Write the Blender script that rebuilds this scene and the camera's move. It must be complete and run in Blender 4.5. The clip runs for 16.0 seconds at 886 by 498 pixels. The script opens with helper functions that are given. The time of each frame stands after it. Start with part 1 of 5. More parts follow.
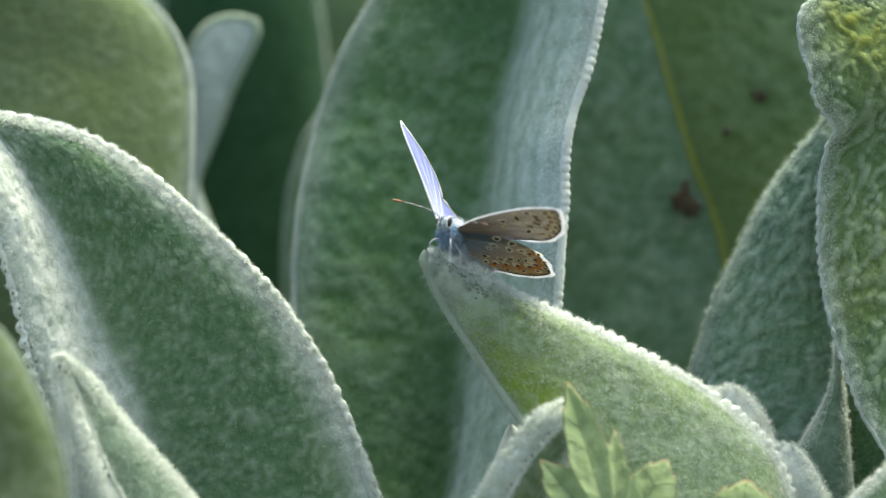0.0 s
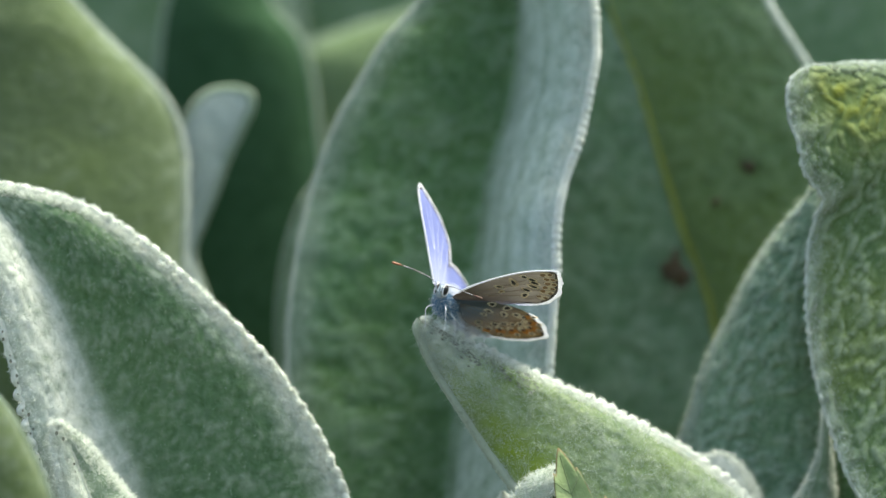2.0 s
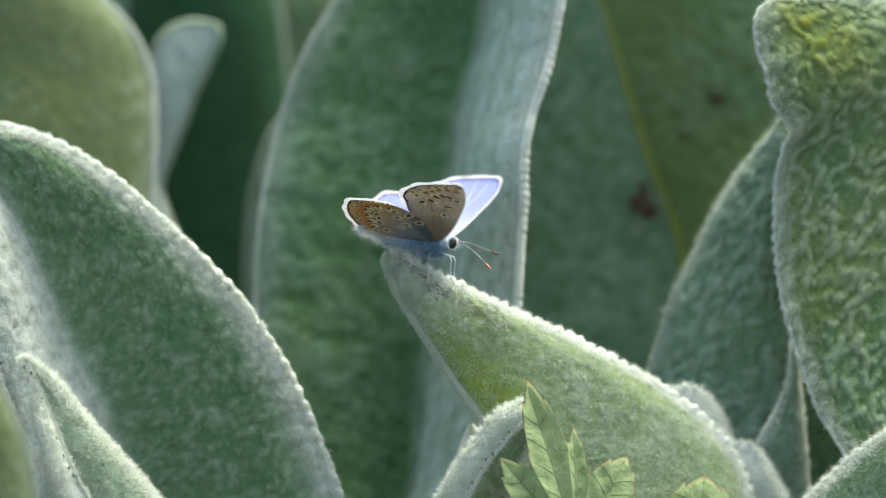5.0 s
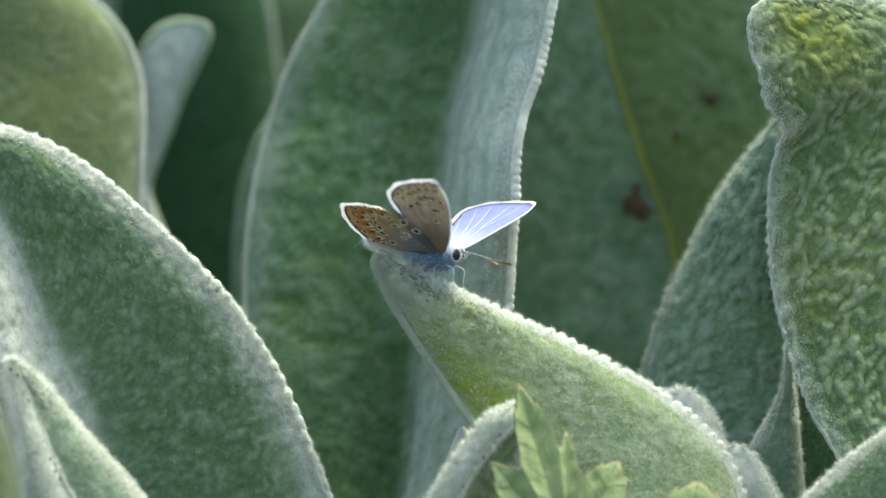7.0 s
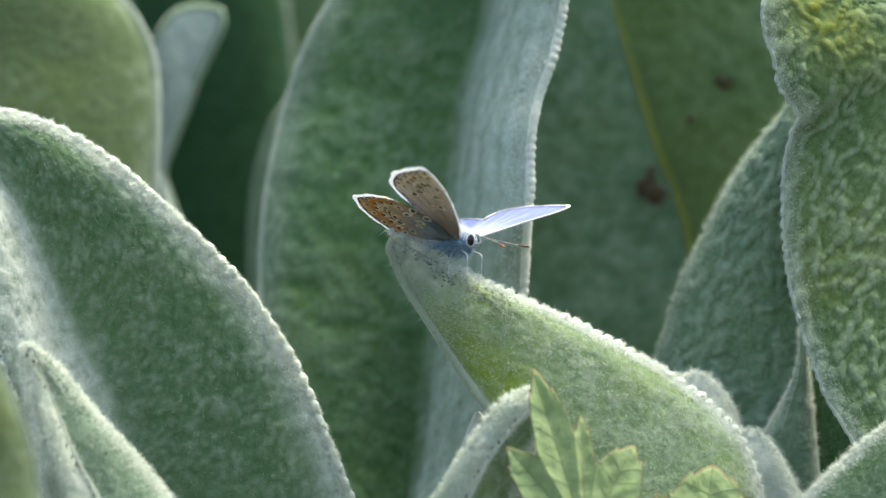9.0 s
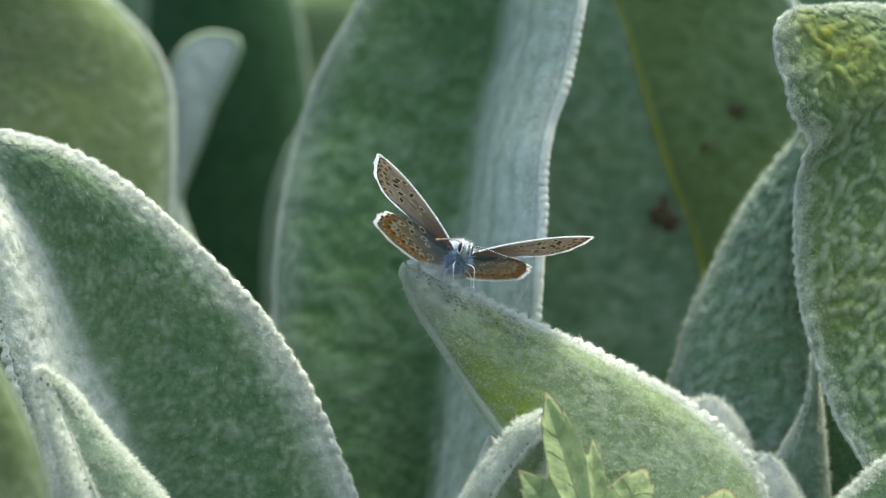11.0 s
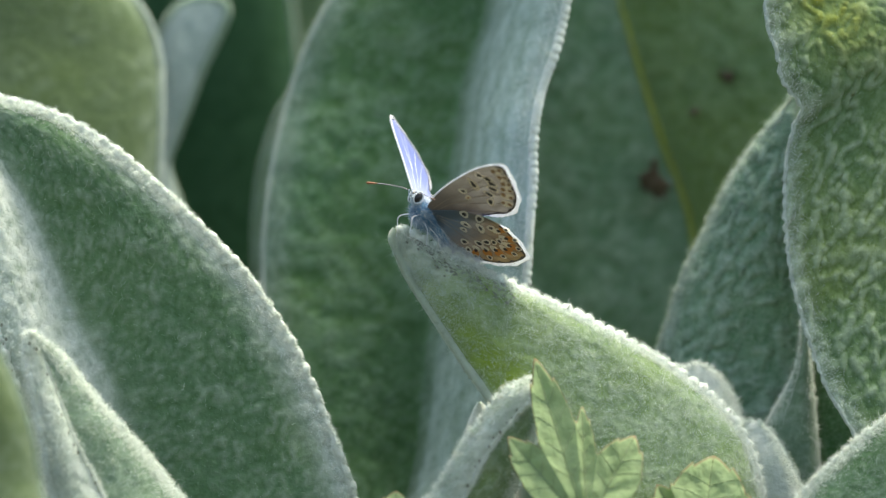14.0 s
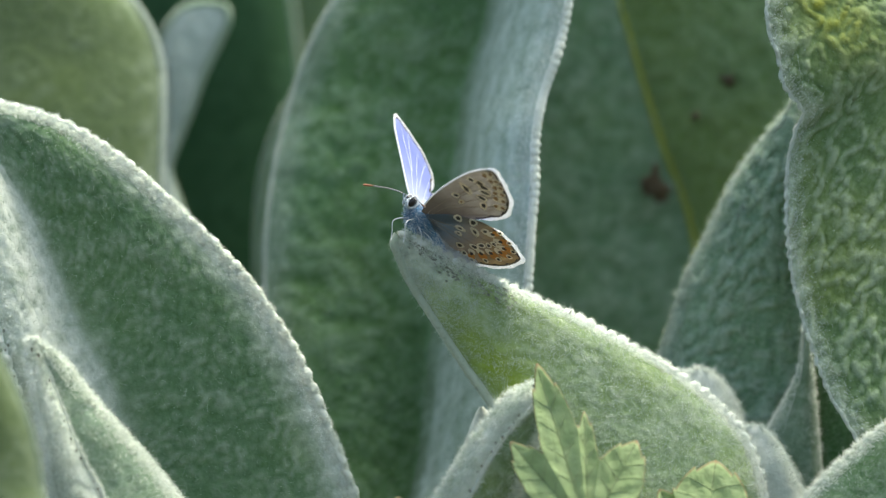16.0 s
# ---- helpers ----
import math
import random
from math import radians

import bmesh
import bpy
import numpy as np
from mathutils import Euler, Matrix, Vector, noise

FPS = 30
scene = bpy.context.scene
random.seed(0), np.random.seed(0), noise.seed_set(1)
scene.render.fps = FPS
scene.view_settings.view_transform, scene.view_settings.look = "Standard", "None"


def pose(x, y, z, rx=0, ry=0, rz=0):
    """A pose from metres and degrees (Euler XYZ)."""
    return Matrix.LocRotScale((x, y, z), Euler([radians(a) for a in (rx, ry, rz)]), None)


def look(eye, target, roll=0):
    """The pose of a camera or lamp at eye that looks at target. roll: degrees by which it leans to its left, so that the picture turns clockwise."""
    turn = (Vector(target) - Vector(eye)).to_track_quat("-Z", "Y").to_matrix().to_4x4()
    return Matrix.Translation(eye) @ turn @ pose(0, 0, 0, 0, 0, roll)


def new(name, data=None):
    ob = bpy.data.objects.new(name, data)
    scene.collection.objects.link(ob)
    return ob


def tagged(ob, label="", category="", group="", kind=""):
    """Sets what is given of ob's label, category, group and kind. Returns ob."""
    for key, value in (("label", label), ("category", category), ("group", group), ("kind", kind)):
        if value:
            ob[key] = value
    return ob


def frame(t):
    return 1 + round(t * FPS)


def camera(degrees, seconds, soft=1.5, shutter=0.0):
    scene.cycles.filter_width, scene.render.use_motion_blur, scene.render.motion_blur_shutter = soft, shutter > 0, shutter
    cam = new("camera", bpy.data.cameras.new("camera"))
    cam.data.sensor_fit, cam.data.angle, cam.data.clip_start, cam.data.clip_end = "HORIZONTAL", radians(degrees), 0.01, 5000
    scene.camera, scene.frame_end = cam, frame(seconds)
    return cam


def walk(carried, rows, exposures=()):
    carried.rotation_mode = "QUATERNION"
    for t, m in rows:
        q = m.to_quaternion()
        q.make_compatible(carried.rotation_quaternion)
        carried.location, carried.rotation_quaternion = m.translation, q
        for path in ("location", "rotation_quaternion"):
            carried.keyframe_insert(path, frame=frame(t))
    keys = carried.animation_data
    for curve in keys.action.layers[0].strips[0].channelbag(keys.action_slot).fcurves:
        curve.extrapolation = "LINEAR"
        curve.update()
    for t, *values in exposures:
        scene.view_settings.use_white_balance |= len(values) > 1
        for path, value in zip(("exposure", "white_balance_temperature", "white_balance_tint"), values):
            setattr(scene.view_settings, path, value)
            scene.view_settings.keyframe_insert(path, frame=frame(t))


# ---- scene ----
# camera ---------------------------------------------------------------
PATH = [
    # seconds, place (x, y, z), tilt, turn, roll
    (0.0, -0.00195, -1.19400, 0.16313, 89.9636, 0.1083, 0.123),
    (0.5, -0.00329, -1.19600, 0.16398, 89.8956, 0.0437, 0.032),
    (1.0, -0.00212, -1.19960, 0.15377, 90.7148, -0.0337, 0.115),
    (1.5, -0.01320, -1.20670, 0.16093, 90.4074, -0.4633, 0.315),
    (2.0, -0.00257, -1.20823, 0.16191, 90.4830, 0.0299, 0.133),
    (2.5, 0.00783, -1.20266, 0.15907, 90.5355, 0.3000, -0.138),
    (3.0, 0.00823, -1.20505, 0.16061, 90.4855, 0.3565, -0.125),
    (3.5, 0.00431, -1.20421, 0.15408, 90.6383, 0.2116, -0.102),
    (4.0, 0.00019, -1.20058, 0.15763, 90.3402, -0.0312, -0.029),
    (4.5, -0.00164, -1.20133, 0.15300, 90.4759, -0.0903, -0.054),
    (5.0, -0.00178, -1.20717, 0.16093, 90.0763, -0.1505, -0.083),
    (7.3, -0.00103, -1.19449, 0.15987, 90.1417, -0.1843, -0.006),
    (7.5, -0.00064, -1.19542, 0.15859, 90.1853, -0.0920, -0.036),
    (8.0, 0.00012, -1.19486, 0.15680, 90.2502, -0.1601, -0.104),
    (8.5, 0.00212, -1.19607, 0.16162, 90.0159, -0.0314, -0.049),
    (9.0, -0.00170, -1.19748, 0.16339, 89.8700, -0.1094, -0.154),
    (9.5, 0.00409, -1.19806, 0.15947, 90.1682, 0.1167, -0.172),
    (9.7, -0.00422, -1.19907, 0.15789, 90.2901, -0.2102, -0.175),
    (11.8, 0.00586, -1.20278, 0.15459, 90.4629, 0.3525, 0.011),
    (12.0, 0.00628, -1.20319, 0.14868, 90.6936, 0.3465, 0.045),
    (12.5, 0.00739, -1.20275, 0.15204, 90.5636, 0.3878, 0.107),
    (13.0, 0.00646, -1.20181, 0.15372, 90.3989, 0.2103, -0.043),
    (13.5, 0.00255, -1.19964, 0.15868, 90.0477, -0.0001, 0.002),
    (14.0, 0.00129, -1.19971, 0.15821, 90.0511, 0.0502, 0.109),
    (14.5, 0.00128, -1.19880, 0.15958, 89.9790, 0.0353, 0.077),
    (15.0, -0.00098, -1.19786, 0.16636, 89.7166, -0.0242, 0.136),
    (15.5, -0.00158, -1.19801, 0.16246, 89.9017, -0.0787, 0.106),
    (16.0, -0.00000, -1.20000, 0.16000, 90.0003, 0.0009, -0.000),
]

cam = camera(5.963, 16.0, soft=1.3)
cam.data.dof.use_dof = True
cam.data.dof.focus_distance = 1.2005
cam.data.dof.aperture_fstop = 10.5
walk(cam, [(t, pose(x, y, z, tilt, 0, turn) @ pose(0, 0, 0, 0, 0, roll)) for t, x, y, z, tilt, turn, roll in PATH],
     exposures=[(0.0, 1.36, 7430, 3.0), (16.0, 1.36, 7430, 3.0)])

# light: bright hazy sky, soft sun high behind the plants ------------------
world = bpy.data.worlds.new("sky")
scene.world = world
world.use_nodes = True
wn = world.node_tree
sky = wn.nodes.new("ShaderNodeTexSky")
sky.sky_type, sky.sun_disc = "NISHITA", False
sky.sun_elevation, sky.sun_rotation = radians(73), radians(64)
sky.air_density, sky.dust_density = 1.0, 3.0
wn.links.new(sky.outputs[0], wn.nodes["Background"].inputs[0])
wn.nodes["Background"].inputs[1].default_value = 0.15
sun = new("sun", bpy.data.lights.new("sun", "SUN"))
sun.data.energy, sun.data.angle, sun.data.color = 3.1, radians(22), (1.0, 0.965, 0.91)
sun.matrix_world = look((0.52, 0.25, 1.9), (0, 0, 0))

# materials -------------------------------------------------------------
def material(name):
    m = bpy.data.materials.new(name)
    m.use_nodes = True
    nt = m.node_tree
    return m, nt, nt.nodes["Principled BSDF"], nt.nodes["Material Output"]


def noise_node(nt, scale, detail=4.0, rough=0.55, coord="Object", stretch=None):
    tc = nt.nodes.new("ShaderNodeTexCoord")
    n = nt.nodes.new("ShaderNodeTexNoise")
    n.inputs["Scale"].default_value, n.inputs["Detail"].default_value, n.inputs["Roughness"].default_value = scale, detail, rough
    if stretch:
        mp = nt.nodes.new("ShaderNodeMapping")
        mp.inputs["Scale"].default_value = stretch
        nt.links.new(tc.outputs[coord], mp.inputs[0])
        nt.links.new(mp.outputs[0], n.inputs["Vector"])
    else:
        nt.links.new(tc.outputs[coord], n.inputs["Vector"])
    return n


def ramp(nt, src, stops):
    r = nt.nodes.new("ShaderNodeValToRGB")
    el = r.color_ramp.elements
    while len(el) < len(stops):
        el.new(0.5)
    for e, (p, c) in zip(el, stops):
        e.position, e.color = p, (*c, 1) if len(c) == 3 else c
    nt.links.new(src, r.inputs[0])
    return r


def mix_color(nt, fac, a, b, mode="MIX"):
    x = nt.nodes.new("ShaderNodeMix")
    x.data_type, x.blend_type = "RGBA", mode
    for sock, v in ((x.inputs[0], fac), (x.inputs[6], a), (x.inputs[7], b)):
        if isinstance(v, (float, int)):
            sock.default_value = v
        elif isinstance(v, tuple):
            sock.default_value = (*v, 1)
        else:
            nt.links.new(v, sock)
    return x.outputs[2]


def felt_leaf(name, deep, pale, warm, warm_amount, rugose=0.3, sheen=0.4, translucent=0.25, wool_colour=(0.44, 0.54, 0.43), hairy=0.3):
    """Woolly leaf: green tissue under a pale felt, warm yellow-green patches where the felt is sparse, ribs and lateral
    veins.
    """
    m, nt, p, out = material(name)
    big = noise_node(nt, 55, 3)
    mid = noise_node(nt, 420, 5, 0.65)
    fine = noise_node(nt, 1900, 3, 0.7)
    body = ramp(nt, mid.outputs[0], [(0.3, deep), (0.75, pale)]).outputs[0]
    patch = ramp(nt, big.outputs[0], [(0.5 - 0.25 * warm_amount, (0, 0, 0)), (0.72, (1, 1, 1))]).outputs[0]
    fac = nt.nodes.new("ShaderNodeMath")
    fac.operation = "MULTIPLY"
    nt.links.new(patch, fac.inputs[0])
    fac.inputs[1].default_value = warm_amount
    col = mix_color(nt, fac.outputs[0], body, warm)
    # rib and veins from the leaf's own length and width
    uv = nt.nodes.new("ShaderNodeUVMap")
    sep = nt.nodes.new("ShaderNodeSeparateXYZ")
    nt.links.new(uv.outputs[0], sep.inputs[0])
    ab = nt.nodes.new("ShaderNodeMath")
    ab.operation = "ABSOLUTE"
    nt.links.new(sep.outputs[1], ab.inputs[0])
    ribf = ramp(nt, ab.outputs[0], [(0.0, (0.45,) * 3), (0.07, (0, 0, 0))]).outputs[0]
    col = mix_color(nt, ribf, col, pale)
    slant = nt.nodes.new("ShaderNodeMath")
    slant.operation = "MULTIPLY_ADD"
    nt.links.new(ab.outputs[0], slant.inputs[0])
    slant.inputs[1].default_value = -0.28
    nt.links.new(sep.outputs[0], slant.inputs[2])
    comb = nt.nodes.new("ShaderNodeCombineXYZ")
    nt.links.new(slant.outputs[0], comb.inputs[0])
    wave = nt.nodes.new("ShaderNodeTexWave")
    wave.inputs["Scale"].default_value, wave.inputs["Distortion"].default_value = 4.0, 1.5
    nt.links.new(comb.outputs[0], wave.inputs["Vector"])
    veins = ramp(nt, wave.outputs["Fac"], [(0.80, (0, 0, 0)), (1.0, (0.10,) * 3)]).outputs[0]
    col = mix_color(nt, veins, col, pale)
    fuzz = ramp(nt, fine.outputs[0], [(0.42, (0, 0, 0)), (0.85, (hairy,) * 3)]).outputs[0]
    col = mix_color(nt, fuzz, col, (0.62, 0.68, 0.62))
    cover = nt.nodes.new("ShaderNodeAttribute")
    cover.attribute_name = "felt"
    breakup = nt.nodes.new("ShaderNodeMath")
    breakup.operation = "MULTIPLY"
    nt.links.new(cover.outputs["Fac"], breakup.inputs[0])
    nt.links.new(ramp(nt, mid.outputs[0], [(0.25, (0.45,) * 3), (0.6, (1, 1, 1))]).outputs[0], breakup.inputs[1])
    col = mix_color(nt, breakup.outputs[0], col, wool_colour)
    yellow_at = nt.nodes.new("ShaderNodeAttribute")
    yellow_at.attribute_name = "yellow_tone"
    col = mix_color(nt, yellow_at.outputs["Fac"], col, warm)
    nt.links.new(col, p.inputs["Base Color"])
    p.inputs["Roughness"].default_value = 0.85
    p.inputs["Specular IOR Level"].default_value = 0.2
    p.inputs["Sheen Weight"].default_value = sheen
    p.inputs["Sheen Roughness"].default_value = 0.45
    p.inputs["Sheen Tint"].default_value = (0.92, 0.97, 0.95, 1)
    # relief: quilted tissue plus fine wool
    vor = nt.nodes.new("ShaderNodeTexNoise")
    tc = nt.nodes.new("ShaderNodeTexCoord")
    nt.links.new(tc.outputs["Object"], vor.inputs["Vector"])
    vor.inputs["Scale"].default_value, vor.inputs["Detail"].default_value = 480, 2
    b1 = nt.nodes.new("ShaderNodeBump")
    b1.inputs["Strength"].default_value, b1.inputs["Distance"].default_value = rugose, 0.0012
    nt.links.new(vor.outputs[0], b1.inputs["Height"])
    b2 = nt.nodes.new("ShaderNodeBump")
    b2.inputs["Strength"].default_value, b2.inputs["Distance"].default_value = 0.5, 0.0003
    nt.links.new(fine.outputs[0], b2.inputs["Height"])
    nt.links.new(b1.outputs[0], b2.inputs["Normal"])
    nt.links.new(b2.outputs[0], p.inputs["Normal"])
    tr = nt.nodes.new("ShaderNodeBsdfTranslucent")
    nt.links.new(mix_color(nt, 0.55, col, warm), tr.inputs[0])
    ms = nt.nodes.new("ShaderNodeMixShader")
    ms.inputs[0].default_value = translucent
    nt.links.new(p.outputs[0], ms.inputs[1])
    nt.links.new(tr.outputs[0], ms.inputs[2])
    nt.links.new(ms.outputs[0], out.inputs[0])
    return m


def wool(name, colour, dirt=(0.25, 0.28, 0.2)):
    m, nt, p, out = material(name)
    n = noise_node(nt, 1300, 3, 0.7)
    col = ramp(nt, n.outputs[0], [(0.28, dirt), (0.45, colour)]).outputs[0]
    nt.links.new(col, p.inputs["Base Color"])
    p.inputs["Roughness"].default_value = 0.9
    p.inputs["Specular IOR Level"].default_value = 0.15
    p.inputs["Sheen Weight"].default_value = 0.6
    bump = nt.nodes.new("ShaderNodeBump")
    bump.inputs["Strength"].default_value, bump.inputs["Distance"].default_value = 0.6, 0.0003
    nt.links.new(n.outputs[0], bump.inputs["Height"])
    nt.links.new(bump.outputs[0], p.inputs["Normal"])
    tr = nt.nodes.new("ShaderNodeBsdfTranslucent")
    nt.links.new(col, tr.inputs[0])
    ms = nt.nodes.new("ShaderNodeMixShader")
    ms.inputs[0].default_value = 0.45
    nt.links.new(p.outputs[0], ms.inputs[1])
    nt.links.new(tr.outputs[0], ms.inputs[2])
    nt.links.new(ms.outputs[0], out.inputs[0])
    return m


LEAF_GREY = felt_leaf("felt_leaf_grey", (0.065, 0.16, 0.068), (0.16, 0.28, 0.155), (0.16, 0.27, 0.05), 0.2, wool_colour=(0.56, 0.65, 0.56))
LEAF_WHITE = felt_leaf("felt_leaf_white", (0.44, 0.51, 0.44), (0.66, 0.71, 0.65), (0.5, 0.58, 0.4), 0.0, wool_colour=(0.76, 0.79, 0.75))
LEAF_FOLD = felt_leaf("felt_leaf_fold", (0.065, 0.16, 0.068), (0.16, 0.28, 0.155), (0.16, 0.27, 0.05), 0.2, wool_colour=(0.74, 0.8, 0.74), hairy=0.1, translucent=0.36)
LEAF_PALE = felt_leaf("felt_leaf_pale", (0.11, 0.2, 0.115), (0.24, 0.345, 0.245), (0.3, 0.42, 0.2), 0.1, wool_colour=(0.7, 0.75, 0.69))
LEAF_DEEP = felt_leaf("felt_leaf_deep", (0.046, 0.134, 0.038), (0.132, 0.265, 0.12), (0.11, 0.2, 0.03), 0.35, wool_colour=(0.31, 0.45, 0.31))
LEAF_MIST = felt_leaf("felt_leaf_mist", (0.07, 0.165, 0.08), (0.172, 0.298, 0.188), (0.16, 0.27, 0.05), 0.2, wool_colour=(0.56, 0.65, 0.58))
LEAF_TALL = felt_leaf("felt_leaf_tall", (0.04, 0.118, 0.035), (0.114, 0.234, 0.108), (0.11, 0.2, 0.03), 0.35, wool_colour=(0.5, 0.62, 0.56), sheen=0.2, hairy=0.12)
# colour of the shade painted between knots and curls of wool
WOOL_SHADE = wool("painted_wool_shade", (0.24, 0.265, 0.215), (0.12, 0.14, 0.105))
# the gloom deep among the back leaves is put into this dark green
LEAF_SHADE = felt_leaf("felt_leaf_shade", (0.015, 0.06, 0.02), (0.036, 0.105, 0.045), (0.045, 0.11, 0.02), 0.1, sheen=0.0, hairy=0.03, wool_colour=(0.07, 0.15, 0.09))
LEAF_DULL = felt_leaf("felt_leaf_dull", (0.092, 0.18, 0.058), (0.17, 0.272, 0.12), (0.15, 0.22, 0.02), 0.4, wool_colour=(0.3, 0.4, 0.25))
LEAF_LIGHT = felt_leaf("felt_leaf_light", (0.138, 0.232, 0.094), (0.255, 0.35, 0.21), (0.23, 0.33, 0.04), 0.45, wool_colour=(0.74, 0.785, 0.73))
LEAF_OLIVE = felt_leaf("felt_leaf_olive", (0.08, 0.13, 0.05), (0.113, 0.168, 0.077), (0.11, 0.17, 0.03), 0.3, sheen=0.2, hairy=0.12)
LEAF_ICE = felt_leaf("felt_leaf_ice", (0.36, 0.46, 0.42), (0.5, 0.6, 0.56), (0.3, 0.4, 0.3), 0.0, wool_colour=(0.62, 0.7, 0.66))
LEAF_CRINKLED = felt_leaf("felt_leaf_crinkled", (0.07, 0.145, 0.05), (0.13, 0.222, 0.095), (0.25, 0.275, 0.02), 0.22, rugose=0.3, sheen=0.25, hairy=0.1)
LEAF_QUILTED = felt_leaf("felt_leaf_quilted", (0.08, 0.185, 0.1), (0.205, 0.345, 0.23), (0.14, 0.24, 0.06), 0.1, rugose=0.6, wool_colour=(0.42, 0.52, 0.45))
RIB_YELLOW = wool("yellow_green_rib", (0.42, 0.47, 0.1), (0.3, 0.37, 0.07))
HEM = wool("smooth_pale_hem", (0.47, 0.555, 0.45), (0.38, 0.46, 0.35))
WOOL = wool("pale_wool", (0.6, 0.675, 0.625), (0.44, 0.5, 0.44))
WOOL_WHITE = wool("white_wool", (0.79, 0.84, 0.785), (0.6, 0.65, 0.58))
WOOL_MID = wool("dull_pale_wool", (0.47, 0.555, 0.48), (0.36, 0.43, 0.35))
WOOL_DIM = wool("grey_green_wool", (0.34, 0.45, 0.34), (0.2, 0.28, 0.18))

# leaf building ----------------------------------------------------------
MM = 0.001


def mesh_object(name, verts, faces, mat, parent=None, label="", smooth=True, uv=None):
    me = bpy.data.meshes.new(name)
    me.from_pydata([tuple(v) for v in verts], [], faces)
    me.materials.append(mat)
    if smooth:
        me.polygons.foreach_set("use_smooth", [True] * len(me.polygons))
    if uv is not None:
        layer = me.uv_layers.new(name="UVMap")
        idx = np.empty(len(me.loops), dtype=np.int32)
        me.loops.foreach_get("vertex_index", idx)
        layer.data.foreach_set("uv", np.asarray(uv, dtype=np.float32)[idx].ravel())
    me.update()
    ob = new(name, me)
    if parent is not None:
        ob.parent = parent
    if label:
        tagged(ob, label)
    return ob


def spline(points, n):
    """Catmull-Rom through the control points, n samples at even steps of length."""
    p = np.array(points, dtype=float)
    q = np.vstack([2 * p[0] - p[1], p, 2 * p[-1] - p[-2]])
    fine = []
    for i in range(1, len(q) - 2):
        for t in np.linspace(0, 1, 24, endpoint=False):
            fine.append(0.5 * (2 * q[i] + (q[i + 1] - q[i - 1]) * t + (2 * q[i - 1] - 5 * q[i] + 4 * q[i + 1] - q[i + 2]) * t * t
                               + (3 * q[i] - q[i - 1] - 3 * q[i + 1] + q[i + 2]) * t ** 3))
    fine.append(q[-2])
    fine = np.array(fine)
    s = np.concatenate([[0], np.cumsum(np.linalg.norm(np.diff(fine, axis=0), axis=1))])
    at = np.linspace(0, s[-1], n)
    return np.stack([np.interp(at, s, fine[:, k]) for k in range(3)], axis=1)


def unit(a):
    return a / np.maximum(np.linalg.norm(a, axis=-1, keepdims=True), 1e-9)


def tube(path, radii, sides=8):
    path = np.asarray(path, dtype=float)
    tan = unit(np.gradient(path, axis=0))
    ref = np.array([0.31, 0.9, 0.3])
    a = unit(np.cross(tan, ref))
    b = np.cross(tan, a)
    ang = np.linspace(0, 2 * math.pi, sides, endpoint=False)
    verts = (path[:, None] + radii[:, None, None] * (a[:, None] * np.cos(ang)[None, :, None] + b[:, None] * np.sin(ang)[None, :, None])).reshape(-1, 3)
    faces = [(i * sides + j, i * sides + (j + 1) % sides, (i + 1) * sides + (j + 1) % sides, (i + 1) * sides + j)
             for i in range(len(path) - 1) for j in range(sides)]
    faces += [tuple(range(sides)), tuple(range((len(path) - 1) * sides, len(path) * sides))[::-1]]
    return verts, faces


def hairs(roots, dirs, lengths, width, rng):
    """Thin curled hairs, each a strip of three faces."""
    n = len(roots)
    side = unit(np.cross(dirs, rng.normal(size=(n, 3)))) * width[:, None]
    bend = rng.normal(size=(n, 3)) * lengths[:, None] * 0.35
    curl = rng.normal(size=(n, 3)) * lengths[:, None] * 0.18
    p1 = roots + dirs * lengths[:, None] * 0.38 + curl
    p2 = roots + dirs * lengths[:, None] * 0.72 + bend * 0.5 + curl
    tip = roots + dirs * lengths[:, None] + bend
    verts = np.concatenate([roots - side, roots + side, p1 + side * 0.9, p1 - side * 0.9, p2 + side * 0.6, p2 - side * 0.6, tip])
    k = np.arange(n)
    faces = list(zip(k, k + n, k + 2 * n, k + 3 * n)) + list(zip(k + 3 * n, k + 2 * n, k + 4 * n, k + 5 * n)) + list(zip(k + 5 * n, k + 4 * n, k + 6 * n))
    return verts, [tuple(int(v) for v in f) for f in faces]


